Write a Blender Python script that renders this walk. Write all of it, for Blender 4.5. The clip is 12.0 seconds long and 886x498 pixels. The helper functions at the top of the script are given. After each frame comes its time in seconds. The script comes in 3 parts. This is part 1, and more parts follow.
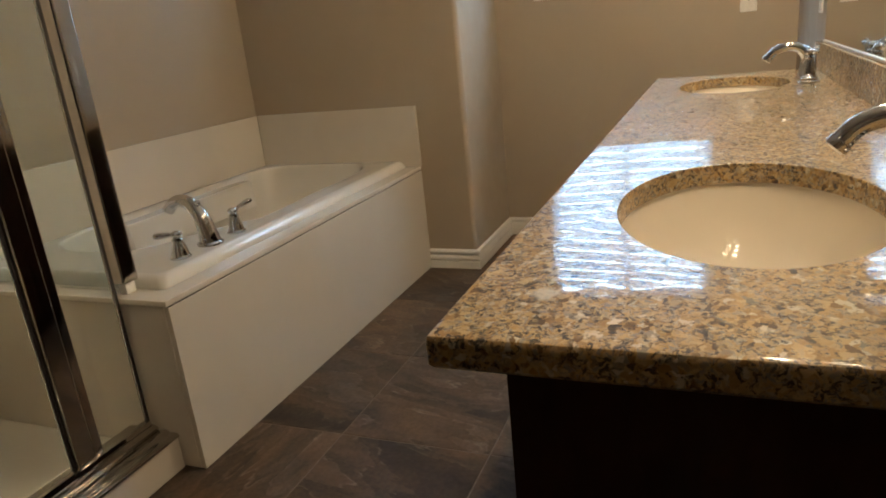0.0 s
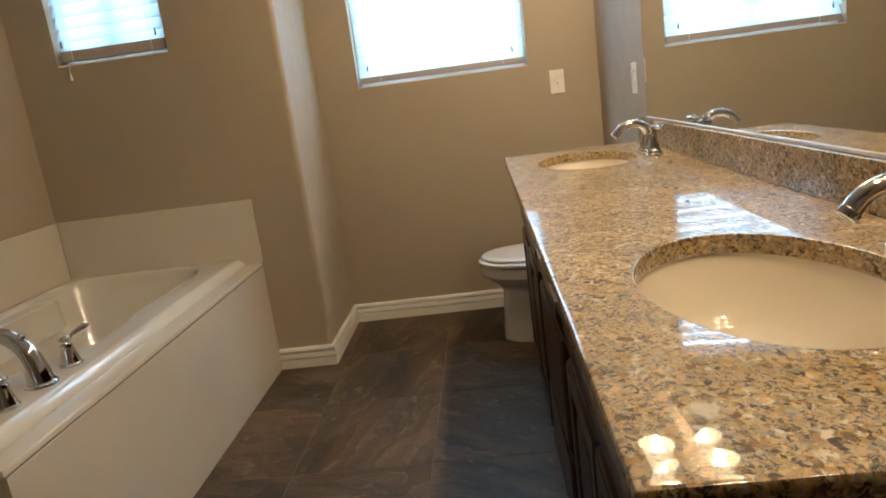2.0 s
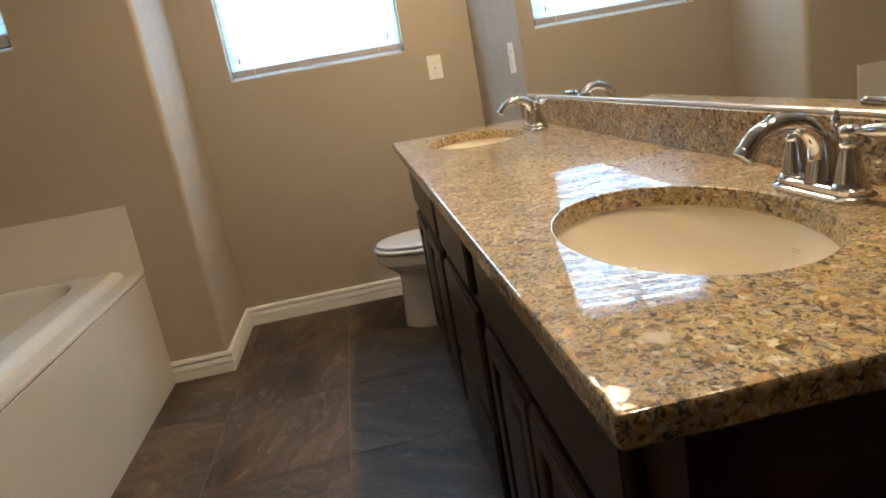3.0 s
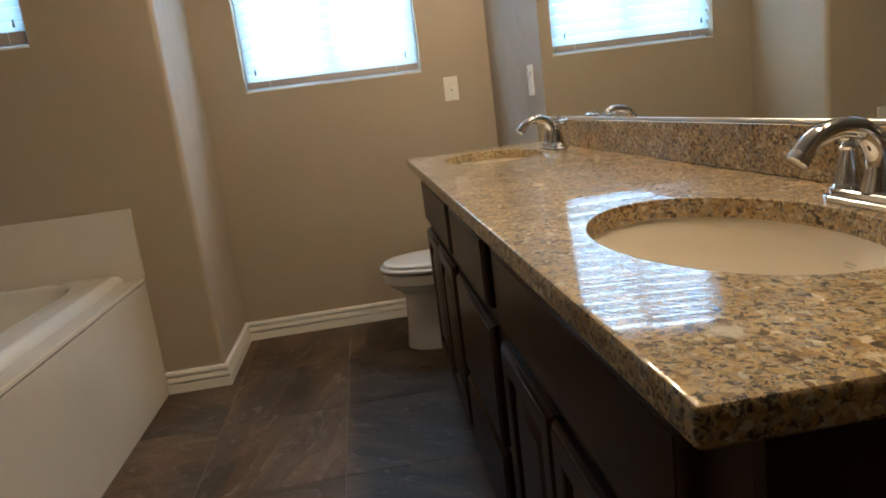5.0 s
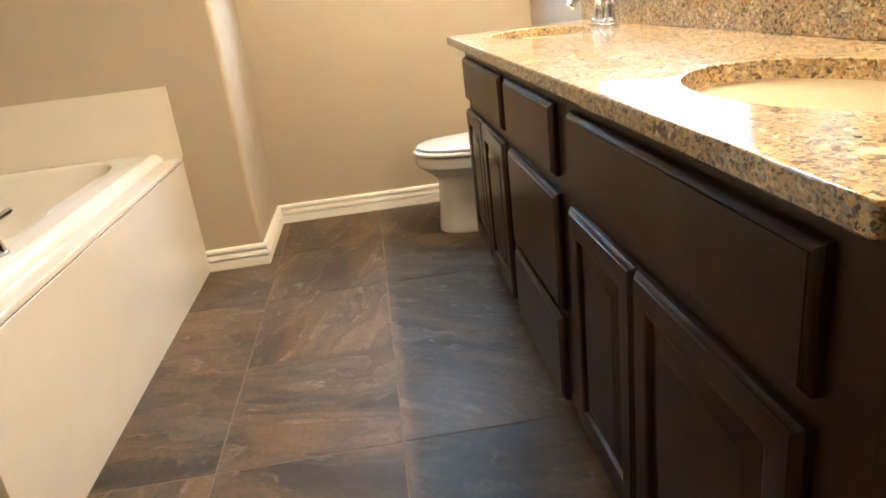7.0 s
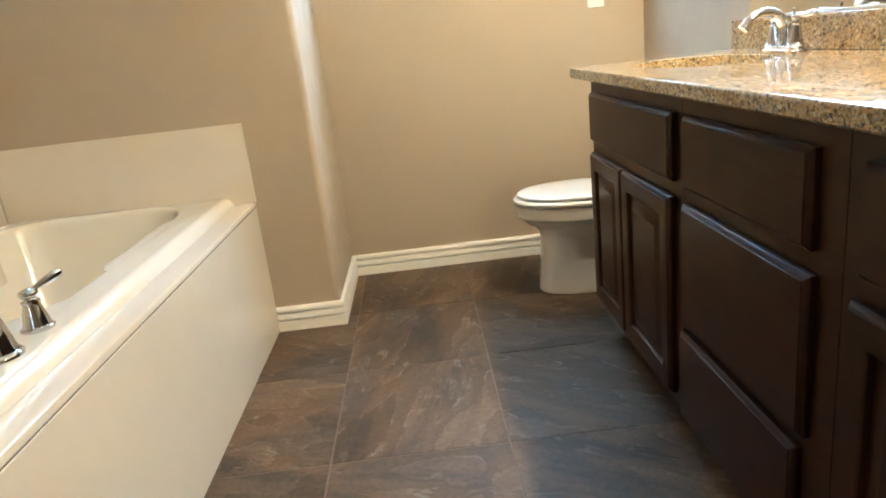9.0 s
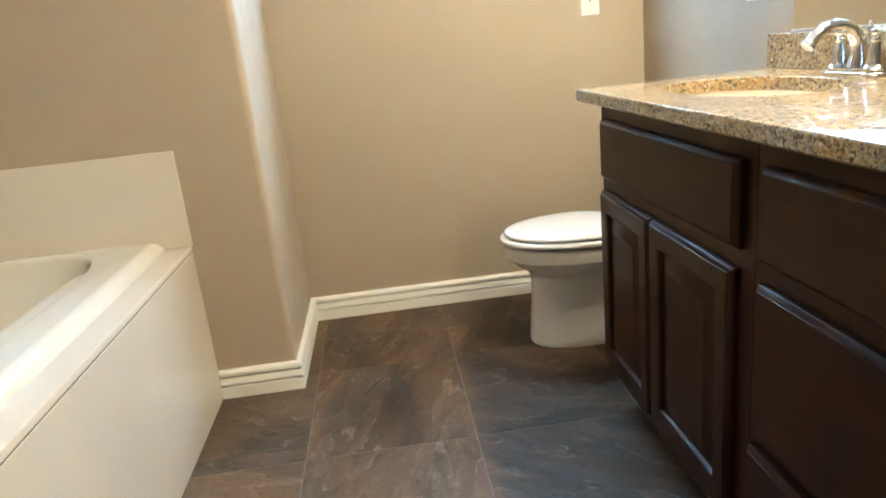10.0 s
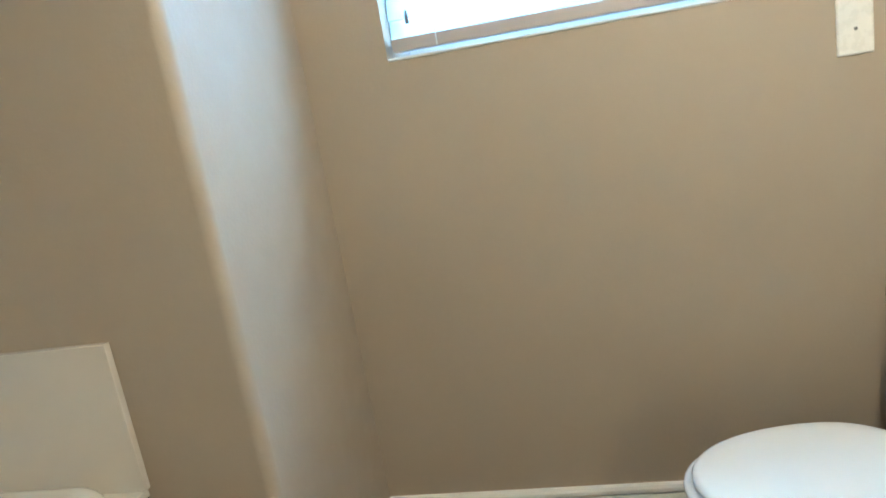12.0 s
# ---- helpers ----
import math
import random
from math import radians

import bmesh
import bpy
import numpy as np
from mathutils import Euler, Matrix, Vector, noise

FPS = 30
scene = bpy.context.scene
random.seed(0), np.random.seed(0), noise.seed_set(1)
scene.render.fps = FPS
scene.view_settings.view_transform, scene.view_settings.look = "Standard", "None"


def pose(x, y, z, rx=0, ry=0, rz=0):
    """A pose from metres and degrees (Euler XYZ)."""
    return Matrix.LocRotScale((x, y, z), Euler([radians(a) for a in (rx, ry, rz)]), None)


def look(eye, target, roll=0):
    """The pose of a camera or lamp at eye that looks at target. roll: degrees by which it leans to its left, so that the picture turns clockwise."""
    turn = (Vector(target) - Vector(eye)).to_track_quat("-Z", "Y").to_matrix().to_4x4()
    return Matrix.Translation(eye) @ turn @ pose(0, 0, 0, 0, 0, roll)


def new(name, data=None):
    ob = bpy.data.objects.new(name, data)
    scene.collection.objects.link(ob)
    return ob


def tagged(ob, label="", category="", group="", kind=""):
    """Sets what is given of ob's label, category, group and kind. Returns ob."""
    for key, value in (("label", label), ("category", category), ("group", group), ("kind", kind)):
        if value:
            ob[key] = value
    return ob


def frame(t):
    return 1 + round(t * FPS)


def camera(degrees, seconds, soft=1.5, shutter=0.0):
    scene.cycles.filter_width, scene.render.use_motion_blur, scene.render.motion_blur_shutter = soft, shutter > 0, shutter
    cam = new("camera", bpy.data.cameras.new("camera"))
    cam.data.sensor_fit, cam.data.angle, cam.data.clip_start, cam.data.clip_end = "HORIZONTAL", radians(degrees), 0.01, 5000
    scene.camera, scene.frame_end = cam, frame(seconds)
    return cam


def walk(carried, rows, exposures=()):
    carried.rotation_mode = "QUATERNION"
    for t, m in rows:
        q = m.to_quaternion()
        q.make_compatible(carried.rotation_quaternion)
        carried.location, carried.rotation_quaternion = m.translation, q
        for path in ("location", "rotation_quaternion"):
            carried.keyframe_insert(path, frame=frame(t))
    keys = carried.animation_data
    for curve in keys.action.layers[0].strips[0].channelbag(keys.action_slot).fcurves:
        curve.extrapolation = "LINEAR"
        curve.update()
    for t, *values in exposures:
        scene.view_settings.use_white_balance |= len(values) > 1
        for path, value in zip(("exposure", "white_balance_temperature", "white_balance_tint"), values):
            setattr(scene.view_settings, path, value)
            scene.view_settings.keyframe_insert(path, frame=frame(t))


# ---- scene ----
cam = camera(66.5, 12.0, soft=1.85)
PATH = [
    (0, (0.215, -0.444, 1.093), (-0.536, 1.310, 0.493), -6.0),
    (0.2, (0.186, -0.416, 1.086), (-0.590, 1.331, 0.498), -5.9),
    (0.5, (0.132, -0.370, 1.109), (-0.616, 1.390, 0.523), -5.8),
    (1, (0.079, -0.315, 1.125), (-0.560, 1.503, 0.592), -7.2),
    (1.5, (0.002, -0.339, 1.129), (-0.390, 1.560, 0.639), -6.4),
    (2, (-0.070, -0.390, 1.130), (-0.224, 1.554, 0.686), -7.6),
    (2.5, (-0.112, -0.348, 1.077), (-0.016, 1.599, 0.629), -6.8),
    (3, (-0.129, -0.384, 1.104), (0.057, 1.541, 0.594), -10.2),
    (3.2, (-0.136, -0.397, 1.113), (0.045, 1.537, 0.636), -10.1),
    (4.8, (-0.173, -0.359, 1.083), (0.045, 1.593, 0.707), -7.5),
    (5, (-0.164, -0.333, 1.051), (0.036, 1.612, 0.632), -7.2),
    (5.5, (-0.189, -0.349, 1.034), (-0.018, 1.559, 0.459), -8.2),
    (6, (-0.229, -0.373, 1.021), (-0.068, 1.504, 0.347), -8.2),
    (6.5, (-0.274, -0.386, 1.022), (-0.111, 1.474, 0.304), -7.5),
    (7, (-0.298, -0.367, 1.017), (-0.156, 1.499, 0.312), -6.9),
    (7.2, (-0.316, -0.350, 1.007), (-0.177, 1.523, 0.319), -6.2),
    (8.8, (-0.470, -0.016, 0.982), (-0.442, 1.896, 0.396), -6.6),
    (9, (-0.480, 0.045, 0.981), (-0.453, 1.960, 0.404), -6.6),
    (9.5, (-0.486, 0.245, 0.986), (-0.413, 2.159, 0.410), -6.0),
    (10, (-0.500, 0.465, 1.008), (-0.361, 2.376, 0.432), -6.0),
    (10.5, (-0.456, 0.740, 1.018), (-0.320, 2.664, 0.488), -6.1),
    (11, (-0.410, 1.030, 1.031), (-0.315, 2.962, 0.523), -5.4),
    (11.5, (-0.393, 1.283, 1.053), (-0.377, 3.224, 0.568), -7.0),
    (12, (-0.290, 1.482, 1.110), (-0.670, 3.397, 0.679), -9.6),
]
EXPOSURES = [(0.0, -0.03, 6020, 10), (1.0, 0.02, 6270, 10), (2.0, 0.11, 6220, 10), (3.0, 0.3, 5920, 10), (4.8, -0.15, 5820, 10), (5.2, 0.01, 5870, 10), (5.6, 0.53, 6170, 10),
             (6.0, 1.16, 6070, 10), (6.5, 1.63, 6120, 10), (7.0, 1.74, 6070, 10), (8.9, 1.5, 5570, 4), (10.0, 1.5, 5270, 2), (11.0, 1.37, 4920, 2), (11.5, 1.21, 4970, 3), (12.0, 0.87, 4720, 0)]
walk(cam, [(t, look(eye, target, roll)) for t, eye, target, roll in PATH], EXPOSURES)

# ---- plan (metres) ----
H = 0.868                      # worktop height
SLAB = 0.030
LEN = 2.174                    # worktop length along y
XW = 0.527                     # mirror wall
YW = 3.048                     # window wall
YT = 2.478                     # wall over the tub
XR = -0.858                    # return wall between tub and toilet alcove
XL = -2.000                    # far wall behind tub
XA, Y0, DZ = -1.103, 0.786, 0.512      # tub apron face, its near end, deck height
YB = -2.60                     # wall behind
ZC = 2.44                      # ceiling
WIN = (-0.655, 0.188, 1.209, 2.12)      # window over the alcove: x0, x1, z0, z1
TWIN = (-1.810, -1.327, 1.445, 2.12)     # window over the tub

# ---- world and light ----
world = bpy.data.worlds.new("sky")
scene.world = world
world.use_nodes = True
wn = world.node_tree.nodes
sky = wn.new("ShaderNodeTexSky")
sky.sky_type, sky.sun_disc, sky.sun_elevation, sky.sun_rotation = "NISHITA", False, radians(57), radians(207)
world.node_tree.links.new(sky.outputs[0], wn["Background"].inputs[0])
wn["Background"].inputs[1].default_value = 0.12


def lamp(name, kind, m, energy, color, **more):
    data = bpy.data.lights.new(name, kind)
    data.energy, data.color = energy, color
    ob = new(name, data)
    ob.matrix_world = m
    return ob, data


sun_ob, sun_data = lamp("sun", "SUN", look((0, 0, 9), (1.0, 2.0, 5.6)), 2.5, (1.0, 0.95, 0.88))
sun_data.angle = radians(0.6)
for wx0, wx1, wz0, wz1, wy, power in ((*WIN, YW, 40.0), (*TWIN, YT, 18.0)):
    ob, data = lamp("daylight", "AREA", look(((wx0 + wx1) / 2, wy + 0.35, (wz0 + wz1) / 2 + 0.12), ((wx0 + wx1) / 2, wy - 1, (wz0 + wz1) / 2 - 0.25)), power, (0.60, 0.83, 1.0))
    data.shape, data.size, data.size_y = "RECTANGLE", wx1 - wx0 + 0.2, wz1 - wz0 + 0.2

# ---- materials ----


def material(name):
    m = bpy.data.materials.new(name)
    m.use_nodes = True
    nt = m.node_tree
    return m, nt, nt.nodes["Principled BSDF"]


def node(nt, kind, **values):
    n = nt.nodes.new(kind)
    for key, v in values.items():
        n.inputs[key].default_value = v
    return n


def coords(nt, scale=(1, 1, 1)):
    tc = nt.nodes.new("ShaderNodeTexCoord")
    mp = nt.nodes.new("ShaderNodeMapping")
    mp.inputs["Scale"].default_value = scale
    nt.links.new(tc.outputs["Object"], mp.inputs["Vector"])
    return mp.outputs["Vector"]


def noise_tex(nt, vec, scale, detail=4.0, rough=0.55, distort=0.0):
    n = node(nt, "ShaderNodeTexNoise", Scale=scale, Detail=detail, Roughness=rough, Distortion=distort)
    nt.links.new(vec, n.inputs["Vector"])
    return n.outputs["Fac"]


def ramp(nt, fac, stops, constant=False):
    r = nt.nodes.new("ShaderNodeValToRGB")
    e = r.color_ramp.elements
    if constant:
        r.color_ramp.interpolation = "CONSTANT"
    while len(e) < len(stops):
        e.new(0.5)
    for el, (pos, col) in zip(e, stops):
        el.position = pos
        el.color = (*col, 1) if len(col) == 3 else col
    nt.links.new(fac, r.inputs["Fac"])
    return r.outputs["Color"]


def grey(a):
    return (a, a, a)


def mix(nt, fac, a, b, mode="MIX"):
    n = nt.nodes.new("ShaderNodeMix")
    n.data_type, n.blend_type = "RGBA", mode
    for sock, v in ((n.inputs["Factor"], fac), (n.inputs[6], a), (n.inputs[7], b)):
        if isinstance(v, (int, float)):
            sock.default_value = v
        elif isinstance(v, tuple):
            sock.default_value = (*v, 1)
        else:
            nt.links.new(v, sock)
    return n.outputs[2]


def bump(nt, bsdf, height, strength, distance=0.002):
    b = node(nt, "ShaderNodeBump", Strength=strength, Distance=distance)
    nt.links.new(height, b.inputs["Height"])
    nt.links.new(b.outputs["Normal"], bsdf.inputs["Normal"])


def plain(name, color, rough=0.4, metal=0.0, coat=0.0, vary=0.04, scale=6.0, relief=0.0, relief_scale=150.0, ior=1.5):
    """Paint, enamel or metal with a slight unevenness of colour and gloss at two scales."""
    m, nt, b = material(name)
    v = coords(nt)
    big = noise_tex(nt, v, scale, 3)
    lo, hi = tuple(c * (1 - vary) for c in color), tuple(min(1, c * (1 + vary)) for c in color)
    nt.links.new(ramp(nt, big, [(0.3, lo), (0.7, hi)]), b.inputs["Base Color"])
    fine = noise_tex(nt, v, scale * 9, 4)
    nt.links.new(ramp(nt, fine, [(0.3, grey(rough * 0.85)), (0.75, grey(min(1, rough * 1.2)))]), b.inputs["Roughness"])
    b.inputs["Metallic"].default_value, b.inputs["Coat Weight"].default_value, b.inputs["IOR"].default_value = metal, coat, ior
    if relief:
        bump(nt, b, noise_tex(nt, v, relief_scale, 3), relief)
    return m


wall_paint = plain("tan wall paint", (0.40, 0.335, 0.255), 0.55, vary=0.03, scale=1.4, relief=0.25, relief_scale=110.0)
ceiling_paint = plain("white ceiling paint", (0.78, 0.77, 0.74), 0.8, relief=0.4, relief_scale=60.0)
trim_paint = plain("white trim paint", (0.80, 0.78, 0.73), 0.32, vary=0.02, scale=9.0)
acrylic = plain("white tub acrylic", (0.67, 0.645, 0.59), 0.04, coat=0.5, vary=0.015)
marble = plain("white cultured marble", (0.665, 0.61, 0.53), 0.055, coat=0.45, vary=0.03, scale=3.0)
china = plain("white china", (0.76, 0.735, 0.685), 0.07, coat=0.5, vary=0.012)
bisque = plain("biscuit sink china", (0.88, 0.81, 0.69), 0.08, coat=0.5, vary=0.012)
chrome = plain("polished chrome", (0.64, 0.64, 0.65), 0.045, metal=1.0, vary=0.02)
frame_metal = plain("polished aluminium frame", (0.52, 0.485, 0.45), 0.09, metal=1.0, vary=0.05, scale=20.0)
channel_metal = plain("satin aluminium channel", (0.66, 0.63, 0.58), 0.35, metal=1.0)
plate_plastic = plain("white wall plate plastic", (0.82, 0.80, 0.75), 0.28)
dark_gap = plain("dark sealant", (0.02, 0.017, 0.015), 0.7)
tassel_grey = plain("dark grey plastic", (0.16, 0.155, 0.15), 0.4)
mark_grey = plain("printed mark", (0.58, 0.53, 0.46), 0.3)
vinyl = plain("white window vinyl", (0.85, 0.86, 0.86), 0.35)
grout = plain("brown grout", (0.13, 0.097, 0.07), 0.85, vary=0.2, scale=30.0, relief=0.5)
concrete = plain("grey render", (0.42, 0.41, 0.39), 0.9, vary=0.1)

mirror_glass, _nt, _b = material("mirror")
_b.inputs["Base Color"].default_value, _b.inputs["Metallic"].default_value, _b.inputs["Roughness"].default_value = (0.86, 0.88, 0.86, 1), 1.0, 0.004


def make_glass(name, tint):
    m, nt, b = material(name)
    b.inputs["Base Color"].default_value = (*tint, 1)
    b.inputs["Roughness"].default_value, b.inputs["Transmission Weight"].default_value, b.inputs["IOR"].default_value = 0.0, 1.0, 1.45
    return m


shower_glass = make_glass("clear shower glass", (0.93, 0.97, 0.94))
window_glass = make_glass("window glass", (0.97, 0.99, 0.99))


def make_slat():
    m, nt, b = material("white blind slat")
    b.inputs["Base Color"].default_value, b.inputs["Roughness"].default_value = (0.86, 0.87, 0.86, 1), 0.4
    tr = node(nt, "ShaderNodeBsdfTranslucent", Color=(0.80, 0.89, 0.95, 1))
    ms = node(nt, "ShaderNodeMixShader", Fac=0.78)
    nt.links.new(b.outputs[0], ms.inputs[1])
    nt.links.new(tr.outputs[0], ms.inputs[2])
    nt.links.new(ms.outputs[0], nt.nodes["Material Output"].inputs["Surface"])
    return m


slat_white = make_slat()
rail_wood = plain("off-white blind rail", (0.46, 0.42, 0.40), 0.4)


QUARTZ = (0.084, 0.106 - LEN / 2, SLAB + 0.010)     # one pale inclusion near the corner


def make_granite():
    m, nt, b = material("gold granite")
    v = coords(nt)
    warp = node(nt, "ShaderNodeTexNoise", Scale=95.0, Detail=4.0)
    nt.links.new(v, warp.inputs["Vector"])
    add = nt.nodes.new("ShaderNodeVectorMath")
    add.operation = "MULTIPLY_ADD"
    nt.links.new(warp.outputs["Color"], add.inputs[0])
    add.inputs[1].default_value = (0.015, 0.015, 0.015)
    nt.links.new(v, add.inputs[2])
    def cells(scale, stretch):
        mp = nt.nodes.new("ShaderNodeMapping")
        mp.inputs["Scale"].default_value = stretch
        nt.links.new(add.outputs[0], mp.inputs["Vector"])
        vo = node(nt, "ShaderNodeTexVoronoi", Scale=scale)
        vo.feature = "SMOOTH_F1"
        vo.inputs["Smoothness"].default_value = 0.2
        nt.links.new(mp.outputs[0], vo.inputs["Vector"])
        sep = nt.nodes.new("ShaderNodeSeparateColor")
        nt.links.new(vo.outputs["Color"], sep.inputs[0])
        return sep.outputs[0], sep.outputs[1]
    a, a2 = cells(180.0, (1.0, 0.6, 1.0))
    f, f2 = cells(340.0, (1.0, 0.8, 1.0))
    base = ramp(nt, a, [(0.0, (0.035, 0.03, 0.028)), (0.10, (0.13, 0.085, 0.045)), (0.22, (0.31, 0.195, 0.075)), (0.42, (0.46, 0.325, 0.145)),
                        (0.62, (0.56, 0.435, 0.24)), (0.78, (0.20, 0.185, 0.155)), (0.91, (0.64, 0.58, 0.44))])
    fine = ramp(nt, f, [(0.0, (0.03, 0.028, 0.027)), (0.16, (0.17, 0.14, 0.10)), (0.34, (0.44, 0.295, 0.12)), (0.66, (0.55, 0.435, 0.26)), (0.86, (0.26, 0.25, 0.23))])
    where = ramp(nt, noise_tex(nt, v, 38.0, 3), [(0.42, grey(0)), (0.58, grey(1))])
    col = mix(nt, where, base, fine)
    fleck = ramp(nt, noise_tex(nt, add.outputs[0], 120.0, 3, 0.7), [(0.37, grey(0.95)), (0.44, grey(0))])
    col = mix(nt, fleck, col, (0.05, 0.05, 0.052))
    patch = ramp(nt, noise_tex(nt, v, 7.0, 4, 0.6), [(0.35, (0.80, 0.77, 0.74)), (0.65, (1.12, 1.05, 0.95))])
    col = mix(nt, 1.0, col, patch, "MULTIPLY")
    far = nt.nodes.new("ShaderNodeVectorMath")
    far.operation = "DISTANCE"
    nt.links.new(add.outputs[0], far.inputs[0])
    far.inputs[1].default_value = QUARTZ
    spot = ramp(nt, far.outputs["Value"], [(0.008, grey(0.7)), (0.017, grey(0))])
    nt.links.new(mix(nt, spot, col, (0.62, 0.58, 0.50)), b.inputs["Base Color"])
    b.inputs["Roughness"].default_value, b.inputs["Coat Weight"].default_value, b.inputs["Coat Roughness"].default_value = 0.45, 0.85, 0.012
    b.inputs["Specular IOR Level"].default_value, b.inputs["Coat IOR"].default_value = 0.1, 1.55
    return m


granite = make_granite()


def make_wood(name, along):
    """Dark stained alder: streaked grain along one axis, soft blotches, a few knots."""
    m, nt, b = material(name)
    v = coords(nt)
    info = nt.nodes.new("ShaderNodeObjectInfo")
    shift = nt.nodes.new("ShaderNodeVectorMath")
    shift.operation = "MULTIPLY_ADD"
    nt.links.new(info.outputs["Random"], shift.inputs[0])
    shift.inputs[1].default_value = (7.0, 13.0, 5.0)
    nt.links.new(v, shift.inputs[2])
    mp = nt.nodes.new("ShaderNodeMapping")
    mp.inputs["Scale"].default_value = along
    nt.links.new(shift.outputs[0], mp.inputs["Vector"])
    grain = noise_tex(nt, mp.outputs[0], 9.0, 5, 0.55, 0.4)
    cloud = noise_tex(nt, shift.outputs[0], 6.0, 3, 0.5, 0.5)
    c = ramp(nt, grain, [(0.30, (0.0235, 0.0100, 0.0057)), (0.70, (0.0370, 0.0162, 0.0090))])
    c = mix(nt, 1.0, c, ramp(nt, cloud, [(0.32, (0.78, 0.76, 0.76)), (0.70, (1.30, 1.24, 1.16))]), "MULTIPLY")
    knot = ramp(nt, noise_tex(nt, shift.outputs[0], 13.0, 2, 0.4), [(0.22, (0.62, 0.58, 0.56)), (0.33, (1, 1, 1))])
    nt.links.new(mix(nt, 1.0, c, knot, "MULTIPLY"), b.inputs["Base Color"])
    b.inputs["Roughness"].default_value, b.inputs["Specular IOR Level"].default_value = 0.30, 0.12
    return m


wood = make_wood("espresso stained alder", (5.0, 1.0, 5.0))
wood_upright = make_wood("espresso stained alder, upright grain", (5.0, 5.0, 1.0))


def make_tile():
    """Porcelain with a slate print: cleft layers with pale broken edges, rusty and grey beds."""
    m, nt, b = material("brown slate-look porcelain tile")
    v = coords(nt)
    info = nt.nodes.new("ShaderNodeObjectInfo")
    off = nt.nodes.new("ShaderNodeVectorMath")
    off.operation = "MULTIPLY_ADD"
    nt.links.new(info.outputs["Random"], off.inputs[0])
    off.inputs[1].default_value = (37.0, 19.0, 11.0)
    nt.links.new(v, off.inputs[2])
    turn = nt.nodes.new("ShaderNodeVectorRotate")
    turn.rotation_type = "Z_AXIS"
    quarter = nt.nodes.new("ShaderNodeMath")
    quarter.operation = "MULTIPLY_ADD"
    nt.links.new(ramp(nt, info.outputs["Random"], [(0.0, grey(0.0)), (0.36, grey(0.5)), (0.72, grey(0.12))], True), quarter.inputs[0])
    quarter.inputs[1].default_value, quarter.inputs[2].default_value = 3.1416, 0.22
    nt.links.new(off.outputs[0], turn.inputs["Vector"])
    nt.links.new(quarter.outputs[0], turn.inputs["Angle"])

    def stretched(sx, sy):
        mp = nt.nodes.new("ShaderNodeMapping")
        mp.inputs["Scale"].default_value = (sx, sy, 1.0)
        nt.links.new(turn.outputs[0], mp.inputs["Vector"])
        return mp.outputs[0]
    beds = stretched(0.75, 1.7)
    layer = noise_tex(nt, beds, 1.9, 6, 0.54, 0.35)
    streak = noise_tex(nt, stretched(0.55, 2.4), 5.0, 6, 0.58, 0.3)
    rust = noise_tex(nt, beds, 3.4, 4, 0.55, 0.6)
    grit = noise_tex(nt, turn.outputs[0], 75.0, 4, 0.65)
    c = ramp(nt, streak, [(0.30, (0.043, 0.032, 0.025)), (0.5, (0.070, 0.051, 0.038)), (0.70, (0.108, 0.080, 0.059))])
    c = mix(nt, ramp(nt, rust, [(0.44, grey(0)), (0.66, grey(0.62))]), c, (0.150, 0.094, 0.055))
    c = mix(nt, ramp(nt, rust, [(0.28, grey(0.55)), (0.42, grey(0))]), c, (0.080, 0.074, 0.068))
    steps = ramp(nt, layer, [(0.30, grey(0.62)), (0.405, grey(0.72)), (0.415, grey(1.02)), (0.478, grey(0.88)), (0.486, grey(1.18)), (0.555, grey(0.98)), (0.563, grey(1.36)), (0.66, grey(1.10))])
    c = mix(nt, 1.0, c, steps, "MULTIPLY")
    broken = ramp(nt, noise_tex(nt, turn.outputs[0], 13.0, 3), [(0.52, grey(0)), (0.66, grey(0.5))])
    edge = ramp(nt, layer, [(0.405, grey(0)), (0.413, grey(1)), (0.424, grey(0)), (0.478, grey(0)), (0.486, grey(1)), (0.496, grey(0)), (0.556, grey(0)), (0.564, grey(1)), (0.576, grey(0))])
    c = mix(nt, mix(nt, 1.0, edge, broken, "MULTIPLY"), c, (0.26, 0.215, 0.165))
    c = mix(nt, 1.0, c, ramp(nt, grit, [(0.34, grey(0.82)), (0.62, grey(1.10))]), "MULTIPLY")
    tone = ramp(nt, info.outputs["Random"], [(0.0, (0.84, 0.84, 0.83)), (0.5, (1.03, 1.00, 0.96)), (1.0, (1.14, 1.11, 1.07))])
    nt.links.new(mix(nt, 1.0, c, tone, "MULTIPLY"), b.inputs["Base Color"])
    nt.links.new(ramp(nt, streak, [(0.3, grey(0.36)), (0.7, grey(0.54))]), b.inputs["Roughness"])
    relief = mix(nt, 0.25, steps, grit)
    bump(nt, b, relief, 0.30, 0.003)
    b.inputs["Specular IOR Level"].default_value = 0.12
    return m


tile_mat = make_tile()


def make_glow(name, color, strength):
    m, nt, b = material(name)
    b.inputs["Base Color"].default_value = (0.12, 0.11, 0.09, 1)
    b.inputs["Roughness"].default_value = 0.35
    b.inputs["Emission Color"].default_value, b.inputs["Emission Strength"].default_value = (*color, 1), strength
    return m


shade_glow = make_glow("lit frosted glass", (1.0, 0.78, 0.48), 6.0)
bulb_glow = make_glow("lit bulb", (1.0, 0.80, 0.52), 40.0)
sky_glow = make_glow("bright hazy sky", (0.62, 0.88, 1.0), 1.7)

# ---- mesh helpers ----


